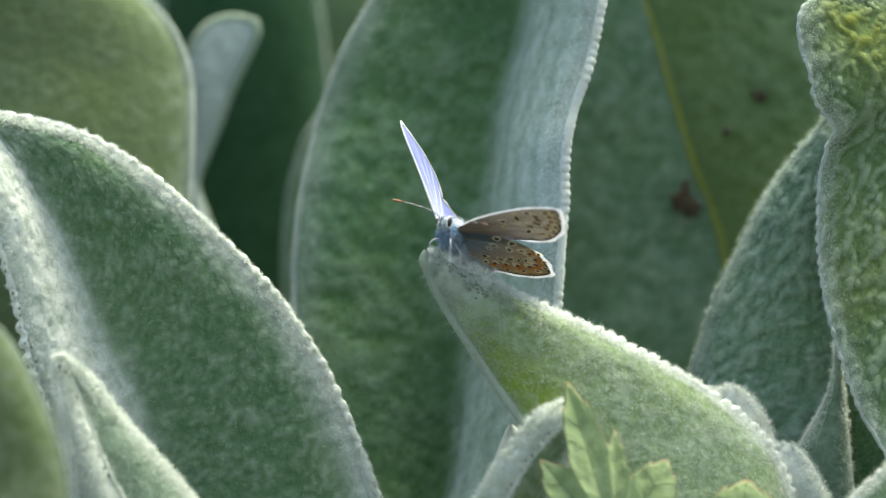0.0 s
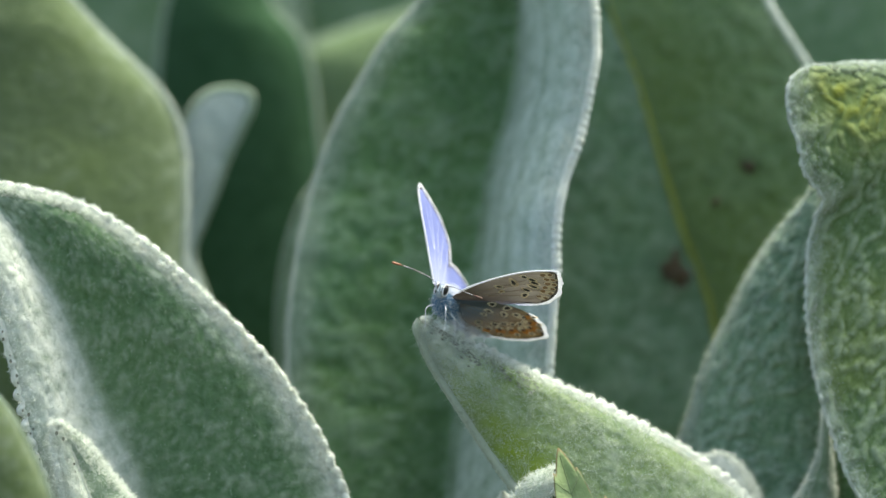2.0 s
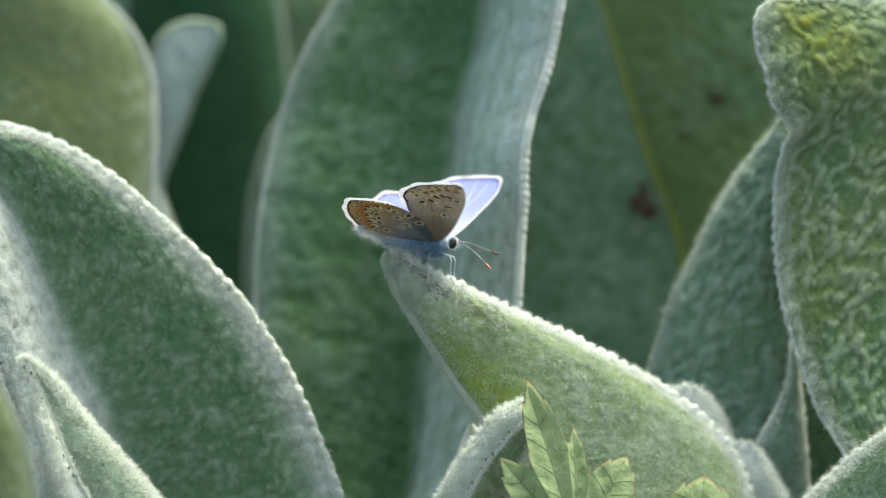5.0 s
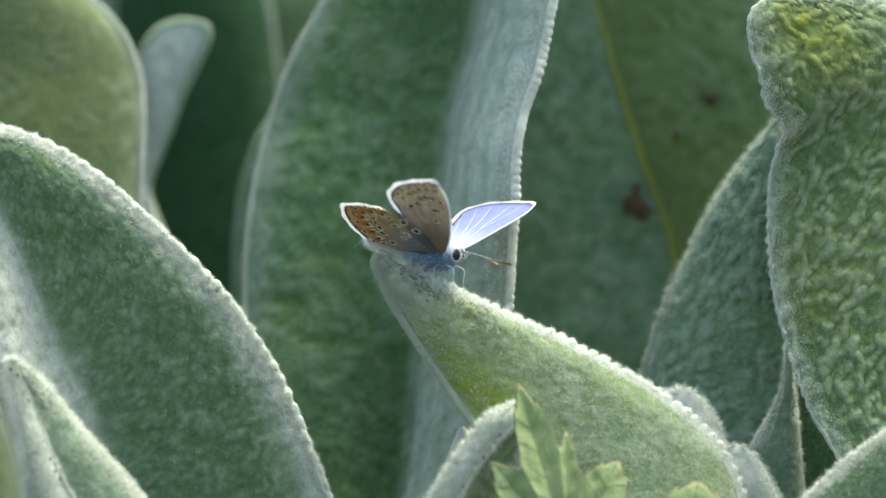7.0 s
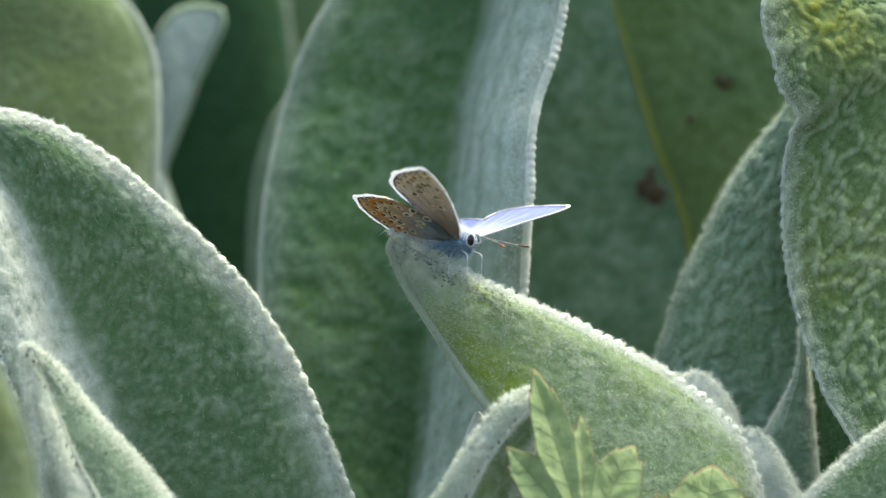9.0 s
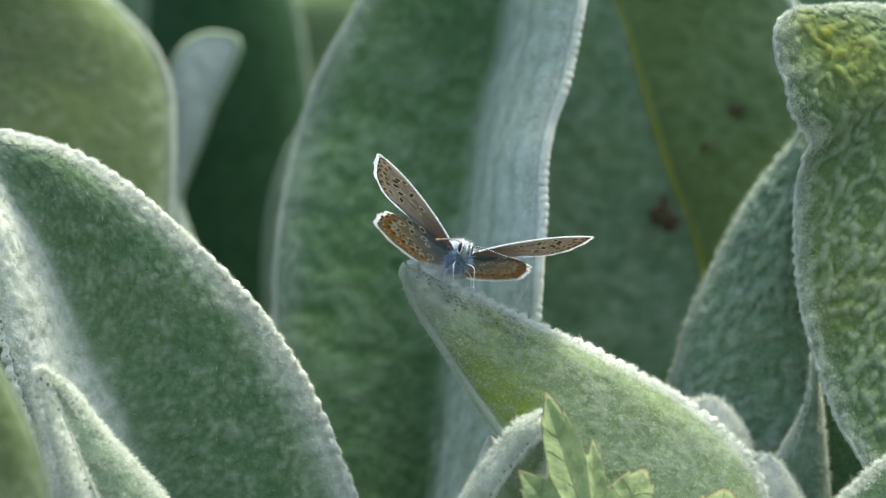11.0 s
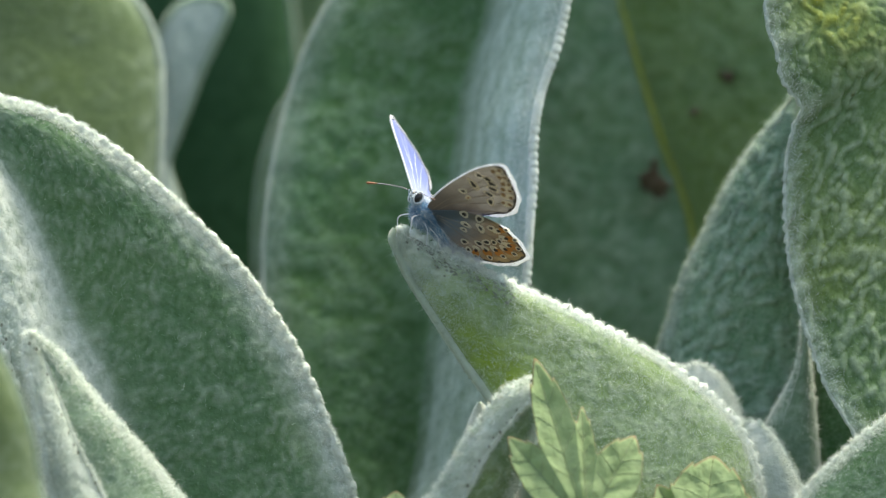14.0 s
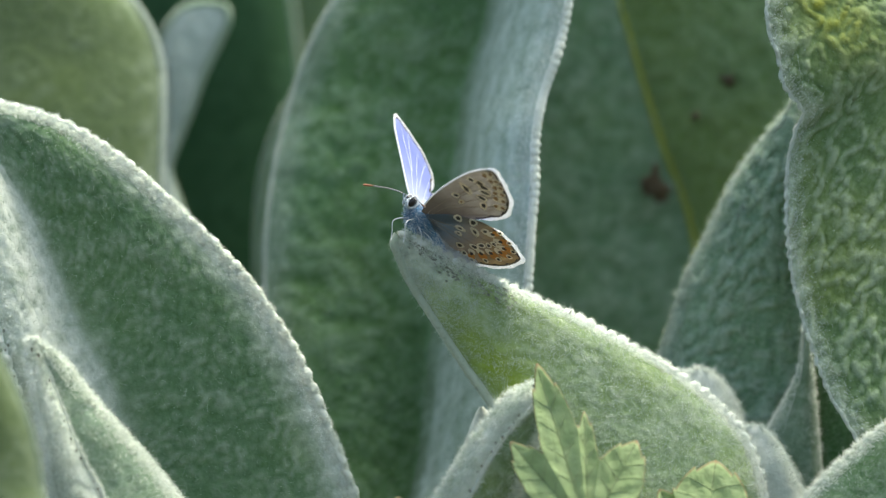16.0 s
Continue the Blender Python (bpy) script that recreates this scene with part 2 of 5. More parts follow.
def leaf(plant, name, left, right, rib=None, mat=None, mat_right=None, edge=None, base=None, belly=2.0, bead=0.55, scallop=0.1, pitch=1.9,
         thick=0.9, fuzz=0, rim_fuzz=0, hair=0.9, label="", crinkle=0.12, grain=0.42, seed=1, roll=1.2, felt=0.7, rib_mat=None, fine=False, bare=0.0, hem_left=0.0, crest=False, relief_felt=0.4, roll_left=None, rim_left=None, bead_left=None,
         yellow_at=None, shade_dots="", strands=None, tip_felt=0.5, band=0.9, fold_felt=0.0, crinkle_right=1.0, right_sheen=0.0, wrinkle=0.0, net=False, left_lit=0.0, streak=0.0, shade_flecks=0, hem=0.8, edge_left=None):
    """One woolly leaf of plant (numbers in mm): the margins left and right run from the base to the common tip, rib is the line between
    them. belly: how far each half bulges; roll: how far the margins roll back; crinkle, grain: height and fineness of the quilted relief."""
    rng = np.random.default_rng(seed)
    nu, half = ((170, 36), (250, 52))[fine - 1] if fine else (90, 14)
    if base is not None:
        left, right = [base] + list(left), [base] + list(right)
    L, R = spline(left, nu), spline(right, nu)
    if rib is not None:
        C = spline(([base] if base is not None else []) + list(rib), nu)
    else:
        C = (L + R) / 2
    v = np.linspace(-1, 1, 2 * half + 1)
    v = np.sign(v) * np.abs(v) ** 0.8
    a = np.abs(v)[None, :, None]
    side = np.where(v[None, :, None] < 0, L[:, None], R[:, None])
    g = C[:, None] * (1 - a) + side * a
    if fold_felt or right_sheen or left_lit:
        for _ in range(30):
            g[:, half - 9:half + 10] = 0.5 * g[:, half - 9:half + 10] + 0.25 * (g[:, half - 10:half + 9] + g[:, half - 8:half + 11])
    cr = np.cross(np.gradient(g, axis=0), np.gradient(g, axis=1))
    nrm = unit(cr)
    nrm[np.linalg.norm(cr, axis=-1) < 1e-6] = (0, -1, 0)
    flip = np.where(nrm[..., 1:2].mean() > 0, -1.0, 1.0)
    nrm = nrm * flip
    nrm[0], nrm[-1] = nrm[1], nrm[-2]
    u = np.linspace(0, 1, nu)
    env = np.minimum(1, np.minimum(u * 5, (1 - u) * 6))[:, None, None]
    shape = (1 - v ** 2) if rib is None else np.sin(math.pi * np.abs(v))
    g = g + nrm * (shape * belly)[None, :, None] * env
    rolls = np.where(v < 0, roll if roll_left is None else roll_left, roll)
    g = g - nrm * (rolls * np.clip((np.abs(v) - 0.6) / 0.4, 0, 1) ** 2.2)[None, :, None] * env
    ridge = np.zeros((nu, 2 * half + 1))
    run = np.concatenate([[0], np.cumsum(np.linalg.norm(np.diff(C, axis=0), axis=1))])
    for i in range(nu):
        for j in range(2 * half + 1):
            q = Vector(g[i, j] * grain)
            q.z *= 1.5
            if wrinkle:
                # long creases that run outward from the rib
                w_ = np.linalg.norm(g[i, j] - C[i])
                bend = noise.noise(Vector((run[i] * 0.12, w_ * 0.12, seed)))
                q = Vector((run[i] * wrinkle - 0.45 * wrinkle * w_ + 1.1 * bend, w_ * wrinkle * 0.36 * (1 if j > half else -1) + 0.9 * bend, seed * 3.1))
            puff = 0.95 - 2.1 * abs(noise.noise(q)) - 0.8 * abs(noise.noise(q * 2.1)) + 0.4 * noise.noise(q * 0.3)
            if net:
                # raised woolly veins that wind round sunken cells
                q = Vector(((g[i, j][0] + g[i, j][2]) * 0.5, g[i, j][1], (g[i, j][2] - g[i, j][0]) * 0.95)) * grain
                q = q + 0.5 * noise.noise_vector(q * 0.8)
                puff = max(0.0, 1.0 - 3.4 * abs(noise.noise(q))) ** 1.4 * 0.75 + 0.45 * max(0.0, 1.0 - 3.0 * abs(noise.noise(q * 1.9 + Vector((7, 3, 1)))))
            ridge[i, j] = min(1.0, max(0.0, puff))
            g[i, j] += nrm[i, j] * crinkle * (crinkle_right if j > half else 1.0) * (1 - 0.8 * (crinkle_right < 1) * abs(v[j]) ** 6) * (puff - 0.5) * min(1.0, 0.4 + env[i, 0, 0])
    nrm = unit(np.cross(np.gradient(g, axis=0), np.gradient(g, axis=1))) * flip
    nrm[0], nrm[-1] = nrm[1], nrm[-2]
    th = (thick * (0.35 + 0.65 * np.sqrt(np.maximum(0, 1 - v ** 4))))[None, :, None] * 0.5
    front, back = g + nrm * th, g - nrm * th
    nv = 2 * half + 1
    verts = np.concatenate([front.reshape(-1, 3), back.reshape(-1, 3)]) * MM
    o = nu * nv
    faces, slots = [], []
    for i in range(nu - 1):
        for j in range(nv - 1):
            p = i * nv + j
            q = (p, p + 1, p + nv + 1, p + nv)
            faces += [q, tuple(o + k for k in q[::-1])]
            slots += [int(j >= half)] * 2
        for j in (0, nv - 1):
            p = i * nv + j
            faces.append((p, p + nv, p + nv + o, p + o))
            slots.append(int(j > 0))
    U, V = np.meshgrid(u * np.linalg.norm(np.diff(C, axis=0), axis=1).sum() / 60, v, indexing="ij")
    uv = np.stack([U.ravel(), V.ravel()], axis=1)
    ob = mesh_object(name, verts, faces, mat, plant, label, uv=np.concatenate([uv, uv]))
    if mat_right:
        ob.data.materials.append(mat_right)
        ob.data.polygons.foreach_set("material_index", slots)
    # how thick the felt lies: thick on the margins, the tip and the crests of the relief
    cover = np.clip((np.abs(v)[None, :] - hem) / (1 - hem), 0, 1) ** 1.3 * felt + np.clip((np.abs(v)[None, :] - 0.92) / 0.08, 0, 1) * 0.5 * felt + relief_felt * np.clip(ridge - 0.3, 0, 1) + tip_felt * felt * np.clip((u[:, None] - 0.86) / 0.14, 0, 1)
    cover = cover + fold_felt * np.exp(-(np.maximum(v, 0)[None, :] / 0.15) ** 2) * (v >= 0)[None, :]
    # pale right half: its felt plus the sky's sheen, put into the colour
    step_ = np.clip((v + 0.06) / 0.42, 0, 1)
    cover = cover + (right_sheen * step_ * step_ * (3 - 2 * step_))[None, :]
    # white left half: wool plus the bright light on that fold, both as colour
    fold_ = np.clip((0.16 - v) / 0.34, 0, 1)
    cover = cover + (left_lit * fold_ * fold_ * (3 - 2 * fold_))[None, :]
    if streak:
        lines_ = np.array([[noise.noise(Vector((x_ * 9, y_ * 2.2, seed))) + 0.6 * noise.noise(Vector((x_ * 23, y_ * 4, seed))) for x_ in v] for y_ in u])
        cover = cover * np.clip(1 + streak * lines_ - 0.5 * streak, 0, 1.2)
    cover = np.clip(cover - bare, 0, 1).ravel()
    # yellow patch; on the perch leaf it paints light coming through the blade
    if yellow_at:
        tu, tv_, ru, rv, most = yellow_at
        yellowness = most * np.exp(-((u[:, None] - tu) / ru) ** 2 - ((v[None, :] - tv_) / rv) ** 2)
        yellowness = (yellowness * (0.25 + 1.1 * ridge) if net else yellowness).clip(0, 1).ravel()
        if net:
            cover = cover * (1 - np.exp(-((u[:, None] - tu) / ru) ** 2 - ((v[None, :] - tv_) / rv) ** 2).ravel())
        at = ob.data.attributes.new("yellow_tone", "FLOAT", "POINT")
        at.data.foreach_set("value", np.concatenate([yellowness, yellowness]).astype(np.float32))
    at = ob.data.attributes.new("felt", "FLOAT", "POINT")
    at.data.foreach_set("value", np.concatenate([cover, cover]).astype(np.float32))
    edge = edge or WOOL
    lines = [(g[:, 0], g[:, 0] - g[:, 2], bead_left or bead, scallop, edge_left or edge, rim_fuzz if rim_left is None else rim_left), (g[:, -1], g[:, -1] - g[:, -3], bead, scallop, edge, rim_fuzz)]
    if hem_left:
        lines[0] = (g[:, 0], g[:, 0] - g[:, 2], hem_left, 0.03, HEM, rim_fuzz // 12)
    if crest:
        lines.append((front[:, half], nrm[:, half], 0.5, 0.2, edge, rim_fuzz // 2))
    for line, out, bead_, scallop_, edge_, fuzz_ in lines:
        d = np.concatenate([[0], np.cumsum(np.linalg.norm(np.diff(line, axis=0), axis=1))])
        m = int(d[-1] / 0.3)
        at_ = np.linspace(0, d[-1], m)
        lin = np.stack([np.interp(at_, d, line[:, k]) for k in range(3)], axis=1)
        wob = np.cumsum(rng.normal(0, 0.12, m))
        wav = np.sin(at_ * 2 * math.pi / pitch + wob)
        wav = wav * np.clip(0.6 + 0.5 * np.sin(at_ * 0.31 + seed), 0.15, 1)
        away = unit(np.stack([np.interp(at_, d, out[:, k]) for k in range(3)], axis=1))
        rough = np.convolve(rng.normal(size=m), np.ones(3) / 3, "same")
        woolly = fuzz_ > 2500
        rad = bead_ * (0.62 if woolly else 0.9) * (1 + scallop_ * 0.7 * wav + 0.4 * scallop_ * rough) * np.minimum(1, 0.25 + at_ / 15)
        lin = lin + away * (scallop_ * 0.8 * bead_ * wav)[:, None]
        tv, tf = tube(lin * MM, rad * MM, 8)
        mesh_object("margin", tv, tf, edge_, ob)
        # flat dark discs paint the shade in pits between the wool knots
        if (shade_dots == "crest" and out.shape == line.shape and line is lines[-1][0]) or (shade_dots == "left" and line is lines[0][0]):
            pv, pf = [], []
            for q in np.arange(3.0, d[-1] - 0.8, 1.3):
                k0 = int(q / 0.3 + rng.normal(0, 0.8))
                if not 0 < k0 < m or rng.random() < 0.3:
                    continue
                c, r0 = lin[k0] + np.array([rng.normal(-0.5, 0.22), -rad[k0] - 0.8, 0.0]) - away[k0] * (0.5 if shade_dots == "left" else 0.0), rng.uniform(0.1, 0.24)
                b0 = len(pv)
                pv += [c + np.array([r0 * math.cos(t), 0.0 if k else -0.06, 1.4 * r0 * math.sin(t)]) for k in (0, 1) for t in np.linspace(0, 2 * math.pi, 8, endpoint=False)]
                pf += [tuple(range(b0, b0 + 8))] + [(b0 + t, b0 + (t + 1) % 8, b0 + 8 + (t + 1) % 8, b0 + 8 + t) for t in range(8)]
            tagged(mesh_object("shade_dots", np.array(pv) * MM, pf, WOOL_SHADE, ob), kind="stuff")
        if fuzz_ and line is not lines[0][0] and line is not lines[1][0]:
            k = rng.integers(0, m, fuzz_)
            rd = unit(rng.normal(size=(fuzz_, 3)) + away[k] * 0.45)
            hv, hf = hairs(lin[k] + rd * rad[k, None] * 0.85, rd, hair * (0.3 + 0.5 * rng.random(fuzz_) ** 2), np.full(fuzz_, 0.026), rng)
            tagged(mesh_object("margin_wool", hv * MM, hf, edge_, ob), kind="stuff")
        elif fuzz_:
            # wool combed outward over the rim, gathered into tufts
            sg = -1 if line is lines[0][0] else 1
            s_ = rng.random(fuzz_) * d[-1]
            tuft = (np.round((s_ + wob[np.minimum((s_ / 0.3).astype(int), m - 1)] * 0.3) / pitch) * pitch - s_)
            off = np.abs(rng.normal(0, band, fuzz_))
            tuft = tuft * np.clip(1.2 - off / 0.9, 0, 1) * (0.35 + 0.65 * np.sin(s_ * 0.23 + seed) ** 2)
            s_ = np.clip(s_ + tuft * min(0.6, 0.15 + 0.6 * scallop_), 0, d[-1])
            ui = np.clip(np.interp(s_, d, np.arange(nu)), 0, nu - 1.01)
            wide = np.maximum(np.interp(ui, np.arange(nu), np.linalg.norm(C - line, axis=1)), 0.8)
            far = np.clip(off / wide, 0, 0.6)
            vi = np.clip(half + sg * half * (1 - far) ** 1.25, 0, nv - 1.01)
            i, j = ui.astype(int), vi.astype(int)
            fu, fv = (ui - i)[:, None], (vi - j)[:, None]
            root = front[i, j] * (1 - fu) * (1 - fv) + front[i + 1, j] * fu * (1 - fv) + front[i, j + 1] * (1 - fu) * fv + front[i + 1, j + 1] * fu * fv
            kk = np.clip((s_ / d[-1] * (m - 1)).astype(int), 0, m - 1)
            along = unit(np.gradient(lin, axis=0))[kk]
            low = far * wide / max(band, 0.1)
            rd = unit(away[kk] * (0.75 - 0.2 * np.minimum(low, 2))[:, None] + nrm[i, j] * 0.5 + along * (tuft / pitch * 0.6)[:, None] + rng.normal(size=(fuzz_, 3)) * 0.42)
            root = root + (rd * rad[kk, None] * 0.5 + away[kk] * (rad[kk] * 0.5)[:, None]) * (low < 0.6)[:, None]
            hv, hf = hairs(root, rd, hair * (0.4 + 0.5 * rng.random(fuzz_)), np.full(fuzz_, 0.026), rng)
            tagged(mesh_object("margin_wool", hv * MM, hf, edge_, ob), kind="stuff")
    if fuzz:
        ui, vi = rng.random(fuzz) * (nu - 2), rng.random(fuzz) * (nv - 2)
        i, j = ui.astype(int), vi.astype(int)
        fu, fv = (ui - i)[:, None], (vi - j)[:, None]
        root = (front[i, j] * (1 - fu) * (1 - fv) + front[i + 1, j] * fu * (1 - fv) + front[i, j + 1] * (1 - fu) * fv + front[i + 1, j + 1] * fu * fv)
        swirl = np.array([noise.noise_vector(Vector(p * 0.42)) for p in root])
        d = unit(nrm[i, j] * 0.3 + unit(swirl) * 0.75 + rng.normal(size=(fuzz, 3)) * 0.38)
        hv, hf = hairs(root, d, hair * (0.6 + 1.3 * rng.random(fuzz) ** 2), np.full(fuzz, 0.02), rng)
        tagged(mesh_object("wool", hv * MM, hf, strands or WOOL_DIM, ob), kind="stuff")
    if shade_flecks:
        # shade between the curls of wool near the tip, painted as dark flecks
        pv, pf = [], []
        for _ in range(shade_flecks):
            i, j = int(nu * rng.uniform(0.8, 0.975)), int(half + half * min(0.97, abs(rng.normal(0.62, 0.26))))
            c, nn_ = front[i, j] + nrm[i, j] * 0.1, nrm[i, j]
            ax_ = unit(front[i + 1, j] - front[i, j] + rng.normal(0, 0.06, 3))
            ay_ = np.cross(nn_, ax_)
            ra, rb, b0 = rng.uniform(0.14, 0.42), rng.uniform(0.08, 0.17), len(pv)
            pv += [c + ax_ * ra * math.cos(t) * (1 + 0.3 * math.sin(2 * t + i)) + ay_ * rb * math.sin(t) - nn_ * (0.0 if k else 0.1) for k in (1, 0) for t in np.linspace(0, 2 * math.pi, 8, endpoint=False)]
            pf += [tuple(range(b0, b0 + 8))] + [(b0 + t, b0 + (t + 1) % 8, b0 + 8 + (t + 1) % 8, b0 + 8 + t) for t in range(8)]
        tagged(mesh_object("painted_gap_shade", np.array(pv) * MM, pf, WOOL_SHADE, ob), kind="stuff")
    if rib_mat:
        tv, tf = tube((C[:-4] + nrm[:-4, half] * (thick * 0.4)) * MM, np.linspace(1.05, 0.3, nu - 4) * MM, 8)
        mesh_object("midrib", tv, tf, rib_mat, ob)
    # stalk down to the crown of the plant
    if base is not None:
        b0 = np.array(base, dtype=float)
        foot = np.array(plant["crown"], dtype=float) / MM
        path = spline([foot + (0, 0, -3), foot * 0.6 + b0 * 0.4 + (0, 0, 8), b0, np.array(C[4])], 24)
        tv, tf = tube(path * MM, np.linspace(3.0, 1.4, 24) * MM, 10)
        mesh_object("stalk", tv, tf, WOOL_DIM, ob)
    return ob


def plant(label, x, y):
    ob = new("lambs_ear_plant")
    ob.location = (0, 0, 0)
    ob["crown"] = (x * MM, y * MM, 0.0)
    return tagged(ob, label, "plant", "lamb's ear plants")


# ground -----------------------------------------------------------------
def soil_material():
    m, nt, p, out = material("garden_soil")
    n = noise_node(nt, 60, 8, 0.7)
    k = noise_node(nt, 3, 4)
    c = ramp(nt, n.outputs[0], [(0.3, (0.02, 0.014, 0.009)), (0.7, (0.09, 0.065, 0.04))]).outputs[0]
    c = mix_color(nt, k.outputs[0], c, (0.05, 0.06, 0.025))
    nt.links.new(c, p.inputs["Base Color"])
    p.inputs["Roughness"].default_value = 0.95
    b = nt.nodes.new("ShaderNodeBump")
    b.inputs["Strength"].default_value, b.inputs["Distance"].default_value = 0.8, 0.01
    nt.links.new(n.outputs[0], b.inputs["Height"])
    nt.links.new(b.outputs[0], p.inputs["Normal"])
    return m


def ground():
    xs = np.concatenate([[-400, -60, -10, -2], np.linspace(-0.6, 0.6, 61), [2, 10, 60, 400]])
    verts = [(x, y, 0.006 * noise.noise(Vector((x * 9, y * 9, 0))) * (abs(x) < 1 and abs(y) < 1)) for y in xs for x in xs]
    n = len(xs)
    faces = [(i * n + j, i * n + j + 1, (i + 1) * n + j + 1, (i + 1) * n + j) for i in range(n - 1) for j in range(n - 1)]
    tagged(mesh_object("ground", verts, faces, soil_material()), "dark crumbly garden soil under the plants", "ground", kind="structure")


ground()

# plants -----------------------------------------------------------------
perch_plant = plant("grey-green lamb's ear plant whose leaf carries the butterfly", 30, 20)
left_plant = plant("silvery lamb's ear plant with folded woolly leaves", -50, 10)
right_plant = plant("crinkled yellow-green lamb's ear plant with thick woolly margins", 60, 25)
back_plant = plant("tall dark green lamb's ear plant in the shade", -25, 95)
middle_plant = plant("tall grey-green lamb's ear plant with upright leaves", 15, 50)

leaf(perch_plant, "leaf", [(22.7, -6, 110.9), (14.0, -4, 127.9), (8.4, -3, 136.2), (4.1, -2, 142.2), (-0.5, -1, 149.1), (-4.5, 0, 155.3), (-6.3, 0, 159.3), (-6.9, 0, 160.9), (-6.3, 0, 161.9)],
     [(49.4, 6, 108.8), (46.3, 5, 123.3), (44.3, 5, 131.3), (40.3, 5, 137.1), (32.6, 4, 143.1), (21.2, 2, 149.2), (8.5, 0, 154.9), (-0.3, 0, 159.0), (-3.7, 0, 161.0), (-5.3, 0, 161.8), (-6.3, 0, 161.9)],
     base=[(45.5, 10, 91.0)][0], mat=LEAF_LIGHT, edge=WOOL_WHITE, belly=1.0, bead=1.05, scallop=0.6, pitch=1.75, fuzz=34000, rim_fuzz=28000, hair=0.7, band=0.7, strands=WOOL_MID, yellow_at=(0.74, -0.62, 0.12, 0.4, 1.0), tip_felt=1.1, shade_flecks=120, seed=11, hem_left=0.8, roll_left=0.2,
     crinkle=0.12, fine=True, roll=1.6, felt=1.0, hem=0.87, label="pale yellow-green woolly leaf with a white scalloped margin")
leaf(left_plant, "leaf", [(-50.3, -5, 115.6), (-55.6, -5, 127.5), (-57.8, -4, 137.0), (-61.0, -4, 148.2), (-63.5, -3, 157.7), (-66.7, -2, 168.0), (-71.3, 1, 176.8), (-73.1, 4, 180.6)],
     [(-9.5, 2, 111.8), (-12.4, 2, 123.7), (-14.8, 2, 130.5), (-17.8, 2, 138.1), (-21.9, 2, 146.6), (-26.6, 2, 153.9), (-31.4, 2, 159.3), (-39.4, 2, 167.0), (-47.2, 2, 173.4), (-54.8, 3, 178.1), (-63.2, 4, 180.4), (-68.8, 4, 181.1), (-73.1, 4, 180.6)],
     rib=[(-38.0, 3, 115.3), (-44.6, 4, 128.9), (-49.0, 4, 140.1), (-53.6, 4, 149.7), (-56.8, 4, 159.3), (-62.7, 4, 171.3), (-67.5, 4, 178.1), (-73.1, 4, 180.6)],
     base=[(-34.8, 8, 91.1)][0], mat=LEAF_FOLD, left_lit=1.0, belly=0.5, edge=WOOL_WHITE, bead=0.9, scallop=0.55, pitch=2.3, shade_dots="left", fuzz=8000, rim_fuzz=56000, rim_left=12000, hair=0.65, band=0.75, strands=WOOL_DIM, fold_felt=0.25, seed=12, fine=True, crinkle=0.26, grain=0.7,
     roll=1.8, felt=0.85, hem=0.8, label="broad grey-green leaf folded along its rib")
leaf(left_plant, "leaf", [(-47.6, -13, 112.0), (-53.8, -13, 125.2), (-54.9, -13, 131.7), (-56.7, -11, 139.5), (-57.9, -9, 145.0), (-57.7, -8, 147.4)],
     [(-28.9, -6, 114.1), (-37.0, -6, 125.0), (-41.7, -6, 130.9), (-45.8, -7, 135.4), (-49.8, -7, 139.9), (-53.4, -8, 144.2), (-57.7, -8, 147.4)],
     rib=[(-41.4, -12, 111.9), (-47.6, -11, 125.2), (-50.9, -11, 131.6), (-53.4, -10, 137.5), (-55.1, -9, 141.9), (-57.7, -8, 147.4)],
     base=[(-36.2, 0, 91.5)][0], mat=LEAF_WHITE, mat_right=LEAF_PALE, edge=WOOL_WHITE, belly=0.8, felt=0.9, bare=0.2, band=1.3, bead=0.85, scallop=0.3, pitch=1.2, shade_dots="crest", fuzz=16000, rim_fuzz=18000, strands=WOOL_MID, seed=13, fine=True,
     crest=True, roll=0.6, label="small silvery leaf folded like a keel")
leaf(left_plant, "leaf", [(-72.9, -45, 117.1), (-76.7, -45, 132.5), (-75.2, -45, 144.7), (-70.6, -45, 152.4), (-67.5, -45, 153.9)],
     [(-52.9, -45, 114.0), (-54.6, -45, 128.6), (-56.6, -45, 137.1), (-60.2, -45, 145.5), (-63.7, -45, 150.9), (-67.5, -45, 153.9)],
     base=[(-53.6, -20, 84.8)][0], mat=LEAF_OLIVE, edge=WOOL_DIM, belly=3, bead=0.5, scallop=0.05, seed=14, felt=0.2, label="smooth green leaf")
leaf(back_plant, "leaf", [(-69.8, 45, 146.8), (-86.7, 50, 171.7), (-87.0, 55, 196.8), (-77.9, 55, 213.4), (-67.0, 55, 218.4)],
     [(-43.3, 44, 146.9), (-41.9, 46, 161.7), (-41.6, 48, 172.5), (-41.4, 50, 181.3), (-41.9, 52, 188.8), (-44.8, 53, 195.5), (-50.7, 54, 201.7), (-57.5, 55, 208.4), (-67.0, 55, 218.4)],
     base=[(-48.5, 50, 113.6)][0], mat=LEAF_OLIVE, edge=WOOL_MID, belly=4, bead=0.65, scallop=0.05, seed=15, felt=0.35, roll=2.5, bare=0.15, label="broad smooth green leaf with a pale margin")
